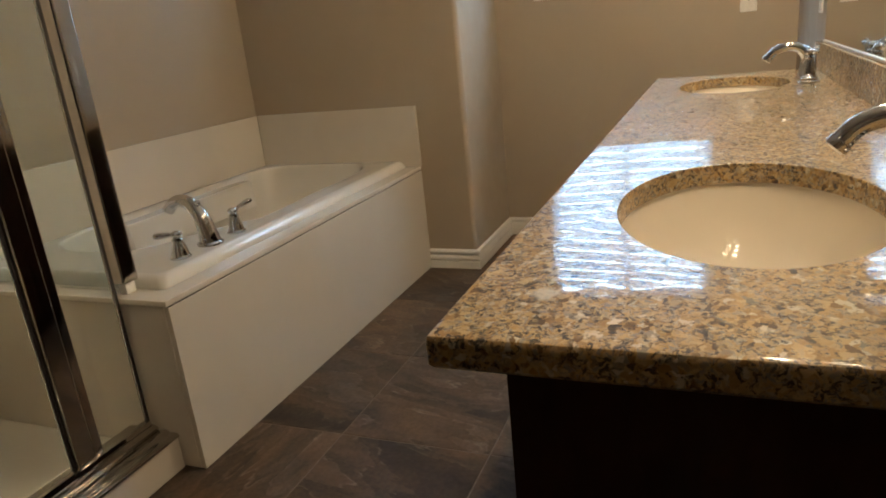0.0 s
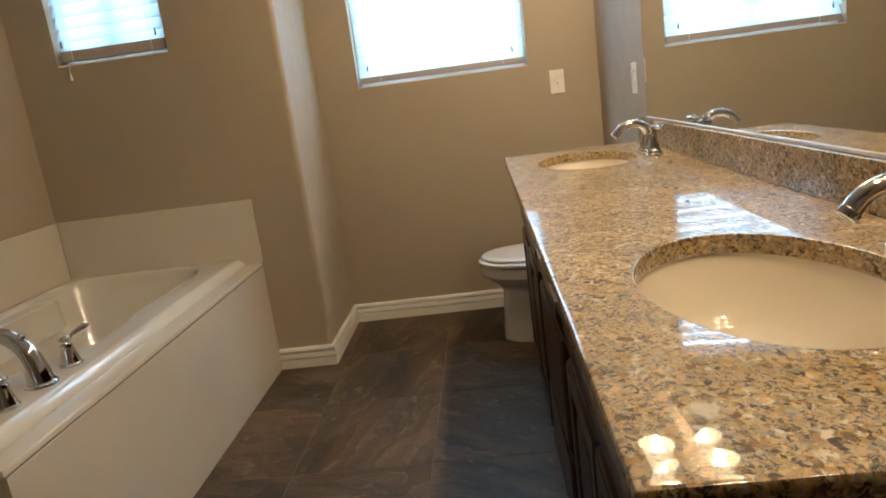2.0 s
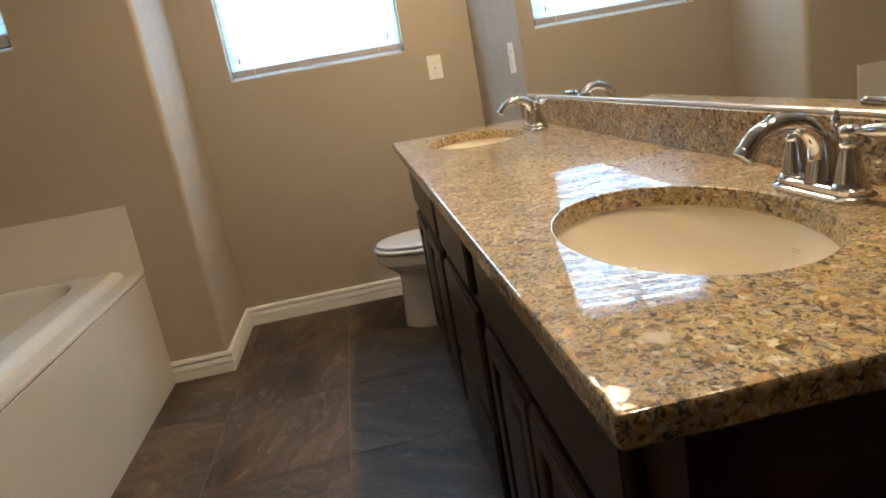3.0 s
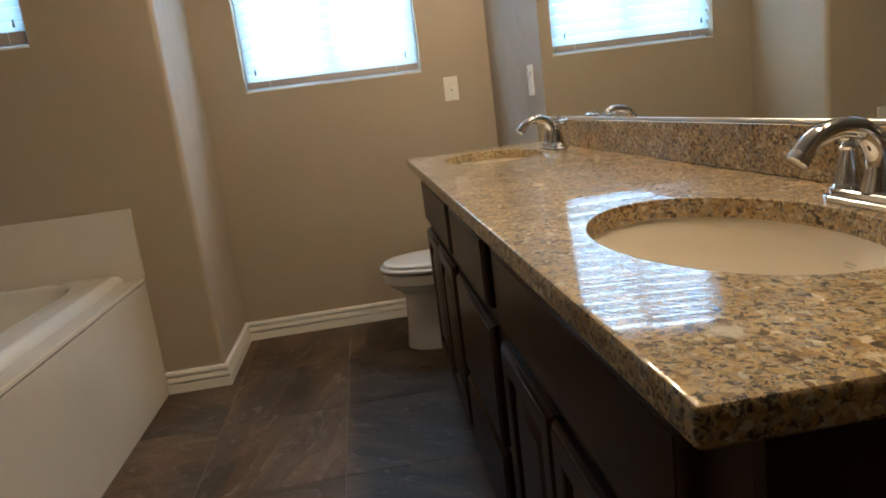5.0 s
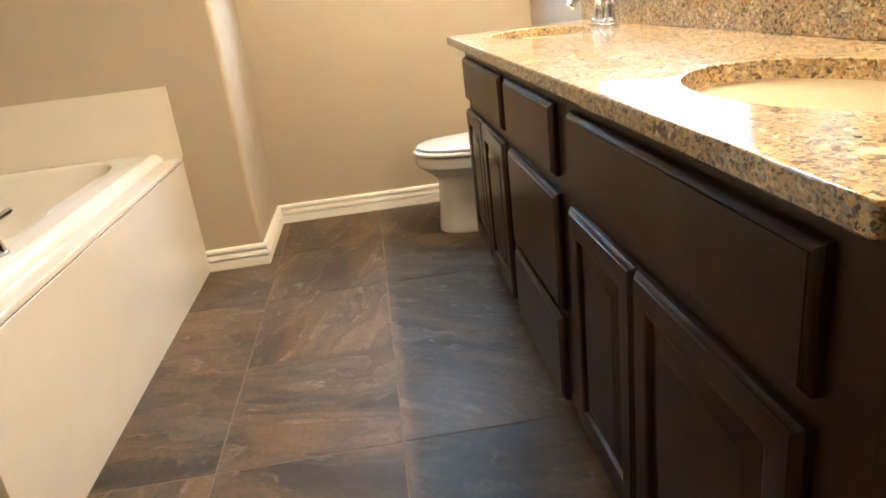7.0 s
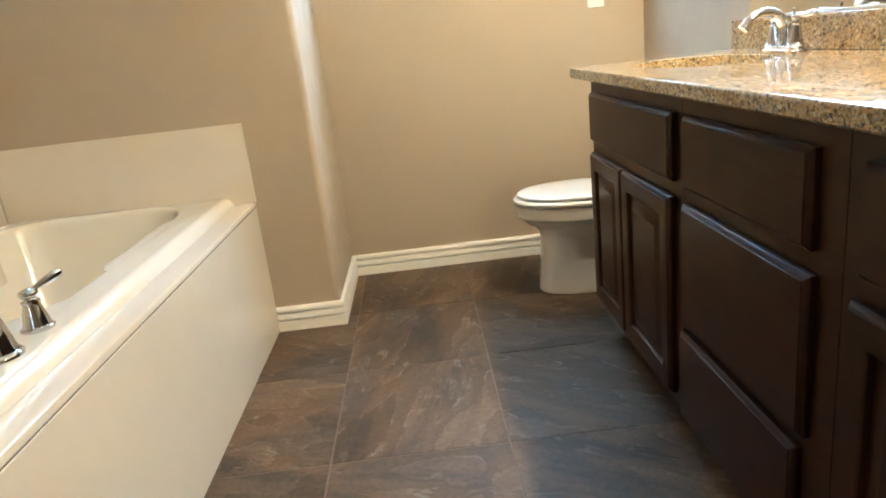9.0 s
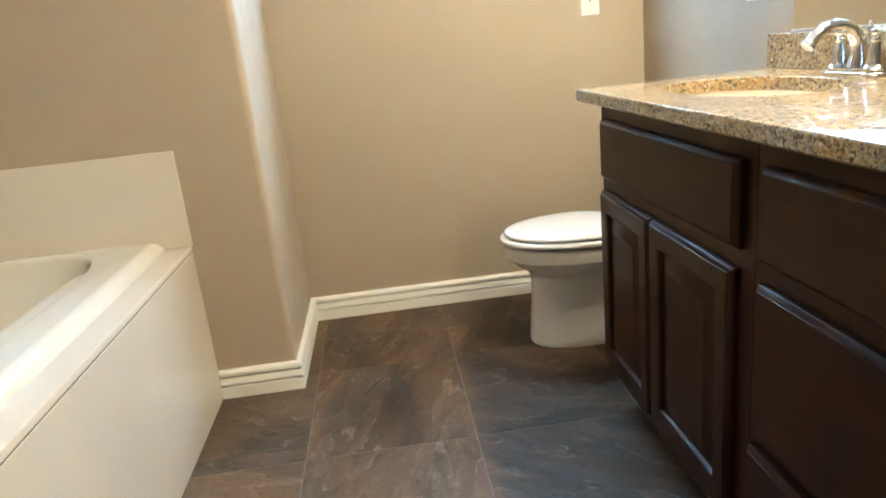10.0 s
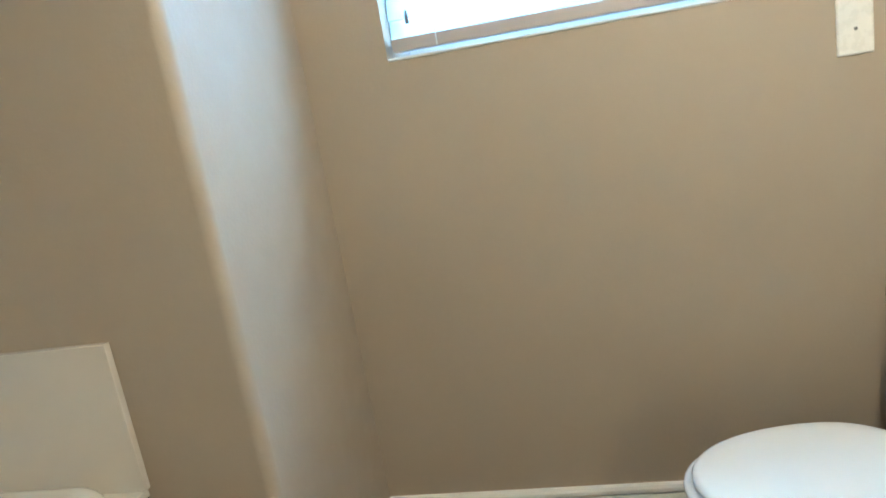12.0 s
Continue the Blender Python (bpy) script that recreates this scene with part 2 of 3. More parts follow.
def link_mesh(name, bm, mat, smooth=35):
    bmesh.ops.recalc_face_normals(bm, faces=bm.faces)
    me = bpy.data.meshes.new(name)
    bm.to_mesh(me)
    bm.free()
    me.materials.append(mat)
    if smooth:
        for p in me.polygons:
            p.use_smooth = True
        me.set_sharp_from_angle(angle=radians(smooth))
    ob = new(name, me)
    if smooth:
        ob.modifiers.new("even shading", "WEIGHTED_NORMAL").keep_sharp = True
    return ob


def part(name, bm, mat, parent, label="", smooth=35):
    ob = link_mesh(name, bm, mat, smooth)
    ob.parent = parent
    if label:
        ob["label"] = label
    return ob


def thing(name, at, label, category, group=""):
    """An Empty at the base of a thing, which parents its parts."""
    e = new(name)
    e.empty_display_size = 0.05
    e.matrix_world = at if isinstance(at, Matrix) else Matrix.Translation(at)
    return tagged(e, label, category, group)


def structure(name, bm, mat, label="", smooth=35):
    return tagged(link_mesh(name, bm, mat, smooth), label, kind="structure")


def box(bm, x0, x1, y0, y1, z0, z1, r=0.0, seg=2):
    m = Matrix.LocRotScale(((x0 + x1) / 2, (y0 + y1) / 2, (z0 + z1) / 2), None, (abs(x1 - x0), abs(y1 - y0), abs(z1 - z0)))
    made = bmesh.ops.create_cube(bm, size=1, matrix=m)
    if r:
        edges = {e for vert in made["verts"] for e in vert.link_edges}
        bmesh.ops.bevel(bm, geom=list(edges), offset=r, segments=seg, profile=0.5, affect="EDGES")
    return bm


def boxed(*dims, r=0.0, seg=2):
    return box(bmesh.new(), *dims, r=r, seg=seg)


def loft(bm, rings, cap=(True, True), close=False):
    """Skins rings of equally many points."""
    rows = [[bm.verts.new(p) for p in ring] for ring in rings]
    pairs = list(zip(rows, rows[1:])) + ([(rows[-1], rows[0])] if close else [])
    for a, b in pairs:
        n = len(a)
        for i in range(n):
            bm.faces.new((a[i], a[(i + 1) % n], b[(i + 1) % n], b[i]))
    if cap[0] and not close:
        bm.faces.new(rows[0])
    if cap[1] and not close:
        bm.faces.new(rows[-1])
    return rows


def lathe(profile, n=24, at=(0, 0, 0), squash=(1, 1)):
    """Turned shape from (radius, height) pairs."""
    bm = bmesh.new()
    loft(bm, [[(at[0] + r * squash[0] * math.cos(2 * math.pi * i / n), at[1] + r * squash[1] * math.sin(2 * math.pi * i / n), at[2] + z) for i in range(n)] for r, z in profile])
    return bm


def tube(path, radii, n=14, flat=1.0, bm=None):
    """Round bar along a bent path, with a radius for each point."""
    bm = bm or bmesh.new()
    pts = [Vector(p) for p in path]
    rings, up = [], None
    for i, p in enumerate(pts):
        t = (pts[min(i + 1, len(pts) - 1)] - pts[max(i - 1, 0)]).normalized()
        if up is None:
            up = t.orthogonal().normalized()
        up = (up - t * up.dot(t)).normalized()
        side = t.cross(up)
        rings.append([p + (up * math.cos(2 * math.pi * k / n) + side * math.sin(2 * math.pi * k / n) * flat) * radii[i] for k in range(n)])
    loft(bm, rings)
    return bm


def bend(points, steps=8):
    """A smooth path through a few points (Catmull-Rom)."""
    p = [Vector(q) for q in points]
    p = [p[0] * 2 - p[1]] + p + [p[-1] * 2 - p[-2]]
    out = []
    for i in range(1, len(p) - 2):
        for s in range(steps):
            t = s / steps
            out.append(0.5 * (2 * p[i] + (p[i + 1] - p[i - 1]) * t + (2 * p[i - 1] - 5 * p[i] + 4 * p[i + 1] - p[i + 2]) * t * t + (3 * p[i] - p[i - 1] - 3 * p[i + 1] + p[i + 2]) * t ** 3))
    out.append(p[-2])
    return out


def spread(values, n):
    return list(np.interp(np.linspace(0, 1, n), np.linspace(0, 1, len(values)), values))


def rounded_rect(x0, x1, y0, y1, r, z, n=5):
    out = []
    for cx, cy, a0 in ((x1 - r, y1 - r, 0), (x0 + r, y1 - r, 90), (x0 + r, y0 + r, 180), (x1 - r, y0 + r, 270)):
        for k in range(n + 1):
            a = radians(a0 + 90 * k / n)
            out.append((cx + r * math.cos(a), cy + r * math.sin(a), z))
    return out


def oval(cx, cy, ax, ay, z, n=72):
    return [(cx + ax * math.cos(2 * math.pi * k / n), cy + ay * math.sin(2 * math.pi * k / n), z) for k in range(n)]


def plate_with_holes(bm, outer, holes):
    """A flat sheet inside the ring outer, left open at the holes. Returns the rings of vertices."""
    rings = []
    edges = []
    for ring in (outer, *holes):
        vs = [bm.verts.new(p) for p in ring]
        edges += [bm.edges.new((vs[i], vs[(i + 1) % len(vs)])) for i in range(len(vs))]
        rings.append(vs)
    bmesh.ops.triangle_fill(bm, use_beauty=True, use_dissolve=False, edges=edges)
    return rings


def skirt(bm, top, ring):
    low = [bm.verts.new(p) for p in ring]
    n = len(top)
    for i in range(n):
        bm.faces.new((top[i], top[(i + 1) % n], low[(i + 1) % n], low[i]))
    return low

# ---- the room ----
T = 0.12


def wall_with_window(x0, x1, y0, y1, win):
    """A wall along x with one opening through it."""
    bm = bmesh.new()
    a, b, z0, z1 = win
    hole = [(a, z0), (b, z0), (b, z1), (a, z1)]
    edge = [(x0, 0), (x1, 0), (x1, ZC), (x0, ZC)]
    front = plate_with_holes(bm, [(x, y0, z) for x, z in edge], [[(x, y0, z) for x, z in hole]])
    back = plate_with_holes(bm, [(x, y1, z) for x, z in edge], [[(x, y1, z) for x, z in hole]])
    for p, q in zip(front, back):
        for k in range(4):
            bm.faces.new((p[k], p[(k + 1) % 4], q[(k + 1) % 4], q[k]))
    return bm


structure("wall_window", wall_with_window(XR, XW, YW, YW + T, WIN), wall_paint, "tan painted wall with a window over the alcove")
structure("wall_tub", wall_with_window(XL, XR - T, YT, YT + T, TWIN), wall_paint, "tan painted wall with a small window over the tub")
bm = boxed(XR - T, XR, YT, YW + T, 0, ZC)
corner = [e for e in bm.edges if all(abs(v.co.x - XR) < 1e-4 and abs(v.co.y - YT) < 1e-4 for v in e.verts)]
bmesh.ops.bevel(bm, geom=corner, offset=0.022, segments=6, profile=0.5, affect="EDGES")
structure("wall_return", bm, wall_paint, "tan painted wall end with a rounded corner")
structure("wall_mirror", boxed(XW, XW + T, YB, YW + T, 0, ZC), wall_paint, "tan painted wall behind the vanity")
structure("wall_left", boxed(XL - T, XL, YB, YT + T, 0, ZC), wall_paint, "tan painted wall behind the tub")
structure("wall_back", boxed(XL - T, XW + T, YB - T, YB, 0, ZC), wall_paint, "plain tan painted wall")
structure("ceiling", boxed(XL - T, XW + T, YB - T, YW + T, ZC, ZC + 0.1), ceiling_paint, "white painted ceiling")
structure("ground", boxed(-60, 60, -60, 60, -0.6, -0.5), concrete, "pale ground outside")
floor_ob = structure("floor", boxed(XL - T, XW + T, YB - T, YW + T, -0.08, -0.0012), grout, "brown grouted tile floor")

# moulded baseboard, mitred round the corners
PROFILE = [(0.0, 0.0), (0.0155, 0.0), (0.0155, 0.0375), (0.0140, 0.0400), (0.0030, 0.0385), (0.0030, 0.0475), (0.0165, 0.0465), (0.0175, 0.0485), (0.0165, 0.058), (0.0120, 0.0695),
           (0.0030, 0.0675), (0.0030, 0.0780), (0.0160, 0.0765), (0.0170, 0.0785), (0.0165, 0.087), (0.0120, 0.0940), (0.0, 0.0955)]


def moulding(line, profile):
    """Sweeps a profile along wall corners in plan; the room lies to the right of the line."""
    bm = bmesh.new()
    pts = [Vector((*p, 0)) for p in line]
    rings = []
    for i, p in enumerate(pts):
        def normal(a, b):
            d = (b - a).normalized()
            return Vector((d.y, -d.x, 0))
        n0 = normal(pts[i - 1], p) if i else normal(p, pts[1])
        n1 = normal(p, pts[i + 1]) if i < len(pts) - 1 else n0
        mitre = (n0 + n1) / (1 + n0.dot(n1))
        rings.append([p + mitre * d + Vector((0, 0, z)) for d, z in profile])
    loft(bm, rings)
    return bm


structure("baseboard", moulding([(XA + 0.001, YT), (XR, YT), (XR, YW), (XW, YW), (XW, LEN - 0.02)], PROFILE), trim_paint, "white moulded baseboard", smooth=20)


def window(name, win, y, slats, tilt, label, hang=0.0, rail=0.018):
    """Vinyl frame and pane deep in the wall, with a lowered horizontal blind."""
    x0, x1, z0, z1 = win
    w = thing(name, ((x0 + x1) / 2, y, z0), label, "window")
    w["kind"] = "structure"
    inv = w.matrix_world.inverted()
    def add(nm, bm, mat, lab="", smooth=35, parent=w):
        bm.transform(inv)
        return part(nm, bm, mat, parent, lab, smooth)
    bm = bmesh.new()
    for d in ((x0, x0 + 0.04, y + 0.075, y + 0.115, z0, z1), (x1 - 0.04, x1, y + 0.075, y + 0.115, z0, z1), (x0 + 0.04, x1 - 0.04, y + 0.075, y + 0.115, z0, z0 + 0.045),
              (x0 + 0.04, x1 - 0.04, y + 0.075, y + 0.115, z1 - 0.04, z1), ((x0 + x1) / 2 - 0.018, (x0 + x1) / 2 + 0.018, y + 0.078, y + 0.112, z0 + 0.045, z1 - 0.04)):
        box(bm, *d, r=0.003, seg=1)
    add("window_frame", bm, vinyl)
    for a, b in ((x0 + 0.04, (x0 + x1) / 2 - 0.018), ((x0 + x1) / 2 + 0.018, x1 - 0.04)):
        p = add("pane", boxed(a, b, y + 0.092, y + 0.096, z0 + 0.045, z1 - 0.04), window_glass)
        p.visible_shadow = False
    # thin white sill lining
    add("window_sill", boxed(x0 + 0.002, x1 - 0.002, y - 0.004, y + 0.074, z0 - 0.001, z0 + 0.006, r=0.002, seg=1), trim_paint)
    blind = thing("window_blind", ((x0 + x1) / 2, y + 0.035, z0 + 0.02), "white horizontal slatted blind lowered inside the window", "blind")
    binv = blind.matrix_world.inverted()
    def addb(nm, bm, mat, lab=""):
        bm.transform(binv)
        return part(nm, bm, mat, blind, lab)
    g = 0.012
    addb("headrail", boxed(x0 + g, x1 - g, y + 0.012, y + 0.056, z1 - 0.045, z1 - 0.004, r=0.003), slat_white)
    addb("bottom_rail", boxed(x0 + g, x1 - g, y + 0.012, y + 0.056, z0 + 0.018, z0 + 0.018 + rail, r=0.004), rail_wood)
    pitch = (z1 - 0.06 - z0 - 0.027 - rail) / slats
    me = None
    for i in range(slats):
        z = z0 + 0.032 + rail + pitch * i
        if me is None:
            bm = bmesh.new()
            rows = []
            for s in range(7):
                u = (s / 6 - 0.5) * 0.062
                lift = 0.004 * (1 - (u / 0.031) ** 2)
                rows.append((u, lift))
            c, sn = math.cos(tilt), math.sin(tilt)
            ring = [(u, l + 0.0014) for u, l in rows] + [(u, l - 0.0014) for u, l in reversed(rows)]
            half = (x1 - x0) / 2 - g
            loft(bm, [[(sx, u * c - l * sn, u * sn + l * c) for u, l in ring] for sx in (-half, half)])
            ob = part("slat", bm, slat_white, blind)
            me = ob.data
        else:
            ob = new("slat", me)
            ob.parent = blind
        ob.location = (0, 0, z - (z0 + 0.02))
    for fx in (0.14, 0.86):
        cx = x0 + (x1 - x0) * fx
        addb("ladder_cord", boxed(cx - 0.0012, cx + 0.0012, y + 0.008, y + 0.0095, z0 + 0.02, z1 - 0.03), slat_white)
    for fx in (0.07, 0.92):
        cx = x0 + (x1 - x0) * fx
        addb("cord_tassel", lathe([(0.001, 0.03), (0.003, 0.028), (0.005, 0.008), (0.004, 0.0)], 10, (cx, y + 0.004, z0 + 0.075)), tassel_grey)
        addb("pull_cord", boxed(cx - 0.0009, cx + 0.0009, y + 0.0032, y + 0.005, z0 + 0.104, z1 - 0.03), slat_white)
    if hang:
        hx = x0 + hang
        addb("pull_cord", boxed(hx - 0.0009, hx + 0.0009, y - 0.0062, y - 0.0046, z0 - 0.03, z0 + 0.012), slat_white)
        addb("cord_tassel", lathe([(0.001, 0.03), (0.003, 0.028), (0.0055, 0.008), (0.004, 0.0)], 10, (hx, y - 0.0068, z0 - 0.06)), vinyl, "white cord end hanging below the sill")
    return w


window("window_1", WIN, YW, 15, radians(59), "white vinyl window in a deep tan reveal", rail=0.030)
window("window_2", TWIN, YT, 11, radians(59), "small white vinyl window above the tub", hang=0.05, rail=0.045)
sky_card = bmesh.new()
box(sky_card, -14, 14, 60, 60.2, -2, 40)
structure("backdrop", sky_card, sky_glow, "bright hazy sky beyond the windows", 0)

# ---- vanity ----


def ogee_front(bm, x, y0, y1, z0, z1, depth=0.019, r=0.006):
    """A slab front proud of the face frame, its outer edge rounded over."""
    steps = [(0.0, depth), (0.0, 0.0095), (0.0012, 0.0080), (0.0072, 0.0020), (0.0085, 0.0016), (0.0095, 0.0)]
    rings = [[(x + d, y0 + i, z0 + i), (x + d, y1 - i, z0 + i), (x + d, y1 - i, z1 - i), (x + d, y0 + i, z1 - i)] for i, d in steps]
    loft(bm, rings)
    return bm


def raised_door(bm_frame, bm_panel, x, y0, y1, z0, z1):
    """Frame with a rounded outer edge and a sunk opening; panel with a sloped raised field."""
    w = 0.055
    rings = []
    for i, d in [(0.0, 0.019), (0.0, 0.0095), (0.0012, 0.0080), (0.0068, 0.0020), (0.0080, 0.0016), (0.0090, 0.0), (w - 0.010, 0.0), (w - 0.004, 0.003), (w, 0.010), (w, 0.016)]:
        rings.append([(x + d, y0 + i, z0 + i), (x + d, y1 - i, z0 + i), (x + d, y1 - i, z1 - i), (x + d, y0 + i, z1 - i)])
    loft(bm_frame, rings, cap=(True, False))
    rings = []
    for i, d in [(w - 0.002, 0.018), (w - 0.002, 0.011), (w + 0.008, 0.011), (w + 0.034, 0.003), (w + 0.037, 0.002)]:
        rings.append([(x + d, y0 + i, z0 + i), (x + d, y1 - i, z0 + i), (x + d, y1 - i, z1 - i), (x + d, y0 + i, z1 - i)])
    loft(bm_panel, rings)


XF = 0.038        # face of the fronts
XC = 0.058        # face frame


def notched_panel(ya, yb, zt):
    """End panel cut back over the toe space."""
    bm = bmesh.new()
    loft(bm, [[(XC, y, 0.10), (XC + 0.062, y, 0.10), (XC + 0.062, y, 0.0), (XW - 0.004, y, 0.0), (XW - 0.004, y, zt), (XC, y, zt)] for y in (ya, yb)])
    return bm


def cabinet_unit(y0, y1, fronts, label, end_near=False, end_far=False):
    unit = thing("vanity_cabinet", (XC, (y0 + y1) / 2, 0), label, "cabinet", "cabinet units under the worktop")
    inv = unit.matrix_world.inverted()
    def add(nm, bm, lab="", parent=unit, local=True, smooth=30):
        bm.transform(inv)
        return part(nm, bm, wood_upright if nm in ("door", "panel", "end_panel") else wood, parent, lab, smooth)
    zt = H - SLAB
    add("body", boxed(XC + 0.019, XW - 0.004, y0 + 0.0015, y1 - 0.0015, 0.10, 0.70))
    bm = bmesh.new()
    st = 0.074
    for d in ((XC, XC + 0.019, y0 + 0.001, y0 + st, 0.10, zt), (XC, XC + 0.019, y1 - st, y1 - 0.001, 0.10, zt), (XC, XC + 0.019, y0 + st, y1 - st, zt - 0.062, zt),
              (XC, XC + 0.019, y0 + st, y1 - st, 0.10, 0.14), (XC, XC + 0.019, y0 + st, y1 - st, 0.600, 0.655), (XC, XC + 0.019, y0 + st, y1 - st, 0.305, 0.365)):
        box(bm, *d)
    add("face_frame", bm)
    add("toe_kick", boxed(XC + 0.062, XC + 0.076, y0 + 0.002, y1 - 0.002, 0.0, 0.10))
    if end_near:
        add("end_panel", notched_panel(y0 - 0.013, y0 + 0.0005, zt))
    if end_far:
        add("end_panel", notched_panel(y1 - 0.0005, y1 + 0.013, zt))
    for kind, a, b, z0, z1 in fronts:
        if kind == "drawer":
            add("drawer_front", ogee_front(bmesh.new(), XF, a, b, z0, z1))
        else:
            f, p = bmesh.new(), bmesh.new()
            raised_door(f, p, XF, a, b, z0, z1)
            door = add("door", f)
            panel = add("panel", p, parent=door)
    return unit


ZD0, ZD1, ZA0, ZA1 = 0.128, 0.609, 0.645, 0.793
cabinet_unit(0.040, 0.872, [("drawer", 0.108, 0.825, ZA0, ZA1), ("door", 0.112, 0.511, ZD0, ZD1), ("door", 0.519, 0.838, ZD0, ZD1)],
             "espresso-stained sink cabinet with false drawer and two raised-panel doors", end_near=True)
cabinet_unit(0.872, 1.425, [("drawer", 0.932, 1.390, ZA0, ZA1), ("drawer", 0.928, 1.395, 0.345, ZD1), ("drawer", 0.944, 1.408, 0.105, 0.319)],
             "espresso-stained cabinet with a bank of three knotty drawers")
cabinet_unit(1.425, 2.138, [("drawer", 1.457, 2.118, ZA0, ZA1), ("door", 1.468, 1.812, ZD0, ZD1), ("door", 1.820, 2.130, ZD0, ZD1)],
             "espresso-stained sink cabinet beside the toilet with raised-panel doors", end_far=True)

SINKS = ((0.250, 0.412), (0.250, 1.805))
AX, AY = 0.150, 0.230

bm = bmesh.new()
R = 0.006
XB = XW - 0.002
outer = [rounded_rect(i, XB, i, LEN - i, max(0.0015, 0.004 - i), z, 3) for i, z in ((R, H), (0.0022, H - 0.0012), (0.0004, H - 0.004), (0, H - 0.008), (0, H - SLAB + 0.004), (0.004, H - SLAB))]
hole_rings = lambda g, z: [oval(cx, cy, AX + g, AY + g, z) for cx, cy in SINKS]
rings = plate_with_holes(bm, outer[0], hole_rings(0.003, H))
last = rings[0]
for ring in outer[1:]:
    last = skirt(bm, last, ring)
lows = [last]
for (cx, cy), top in zip(SINKS, rings[1:]):
    low = top
    for g, z in ((0.001, H - 0.001), (0.0, H - 0.003), (0.0, H - SLAB)):
        low = skirt(bm, low, oval(cx, cy, AX + g, AY + g, z))
    lows.append(low)
edges = [bm.edges.get((ring[i], ring[(i + 1) % len(ring)])) for ring in lows for i in range(len(ring))]
bmesh.ops.triangle_fill(bm, use_beauty=True, edges=edges)
worktop = thing("worktop", (0, LEN / 2, H - SLAB), "polished gold and brown granite worktop with two sink cut-outs", "worktop")
bm.transform(worktop.matrix_world.inverted())
part("slab", bm, granite, worktop, smooth=30)
bm = boxed(XW - 0.024, XW - 0.002, 0.004, LEN - 0.002, H + 0.0005, H + 0.084, r=0.002)
bm.transform(worktop.matrix_world.inverted())
part("backsplash", bm, granite, worktop, "low granite upstand along the wall")


def sink(cx, cy, label):
    s = thing("sink", (cx, cy, H - SLAB - 0.15), label, "sink", "undermount sinks")
    inv = s.matrix_world.inverted()
    zt = H - SLAB - 0.0006
    rings = []
    for k, dz in ((1.10, 0.0), (1.015, 0.0), (1.0, -0.006), (0.985, -0.022), (0.955, -0.05), (0.89, -0.082), (0.76, -0.108), (0.56, -0.126), (0.33, -0.136), (0.13, -0.140), (0.10, -0.143)):
        rings.append(oval(cx, cy, (AX + 0.003) * k, (AY + 0.003) * k, zt + dz))
    bm = bmesh.new()
    loft(bm, rings, cap=(False, True))
    bm.transform(inv)
    part("bowl", bm, bisque, s, smooth=60)
    bm = lathe([(0.0, -0.1385), (0.008, -0.1375), (0.0165, -0.1380), (0.0205, -0.1385), (0.0225, -0.1400), (0.0225, -0.147)], 24, (cx, cy, zt))
    bm.transform(inv)
    part("drain", bm, chrome, s, "chrome drain")
    bm = bmesh.new()
    for k in (0, 1):
        box(bm, -0.0105, 0.0105, -0.0012, 0.0012, k * 0.0042, k * 0.0042 + 0.0018)
    bm.transform(inv @ Matrix.Translation((cx + (AX + 0.003) * 0.968, cy - 0.02, zt - 0.040)) @ Matrix.Rotation(radians(90), 4, "Z"))
    part("maker_mark", bm, mark_grey, s, "small grey printed mark")
    return s


for cx, cy in SINKS:
    sink(cx, cy, "oval biscuit-white undermount sink set in the granite")


def lever(parent, x, y, z, away, lift, length=0.075, name="handle", size=1.0, tall=1.0):
    """Tapered column with a collar, ball and a lever that points along away."""
    bm = lathe([(0.0245, 0.0), (0.0245, 0.005), (0.0215, 0.008), (0.0205, 0.012), (0.0185, 0.025), (0.0155, 0.042), (0.0125, 0.056), (0.0115, 0.062), (0.0135, 0.064), (0.0135, 0.068),
                (0.0095, 0.071), (0.0085, 0.075), (0.0125, 0.079), (0.0145, 0.085), (0.0125, 0.092), (0.006, 0.096), (0.001, 0.097)], 24, (0, 0, 0))
    bm.transform(Matrix.Translation((x, y, z)) @ Matrix.Diagonal((size * 1.06, size * 1.06, size * tall, 1)))
    a = Vector(away).normalized()
    p0 = Vector((x, y, z + 0.086 * size * tall))
    path = [p0 + a * d * length + Vector((0, 0, lift * d * length)) for d in (0.1, 0.2, 0.3, 0.42, 0.6, 0.8, 0.92, 0.98, 1.0)]
    tube(path, [0.005, 0.0048, 0.0065, 0.0075, 0.0088, 0.0092, 0.008, 0.005, 0.001], 12, bm=bm)
    bm.transform(parent.matrix_world.inverted())
    return part(name, bm, chrome, parent, smooth=50)


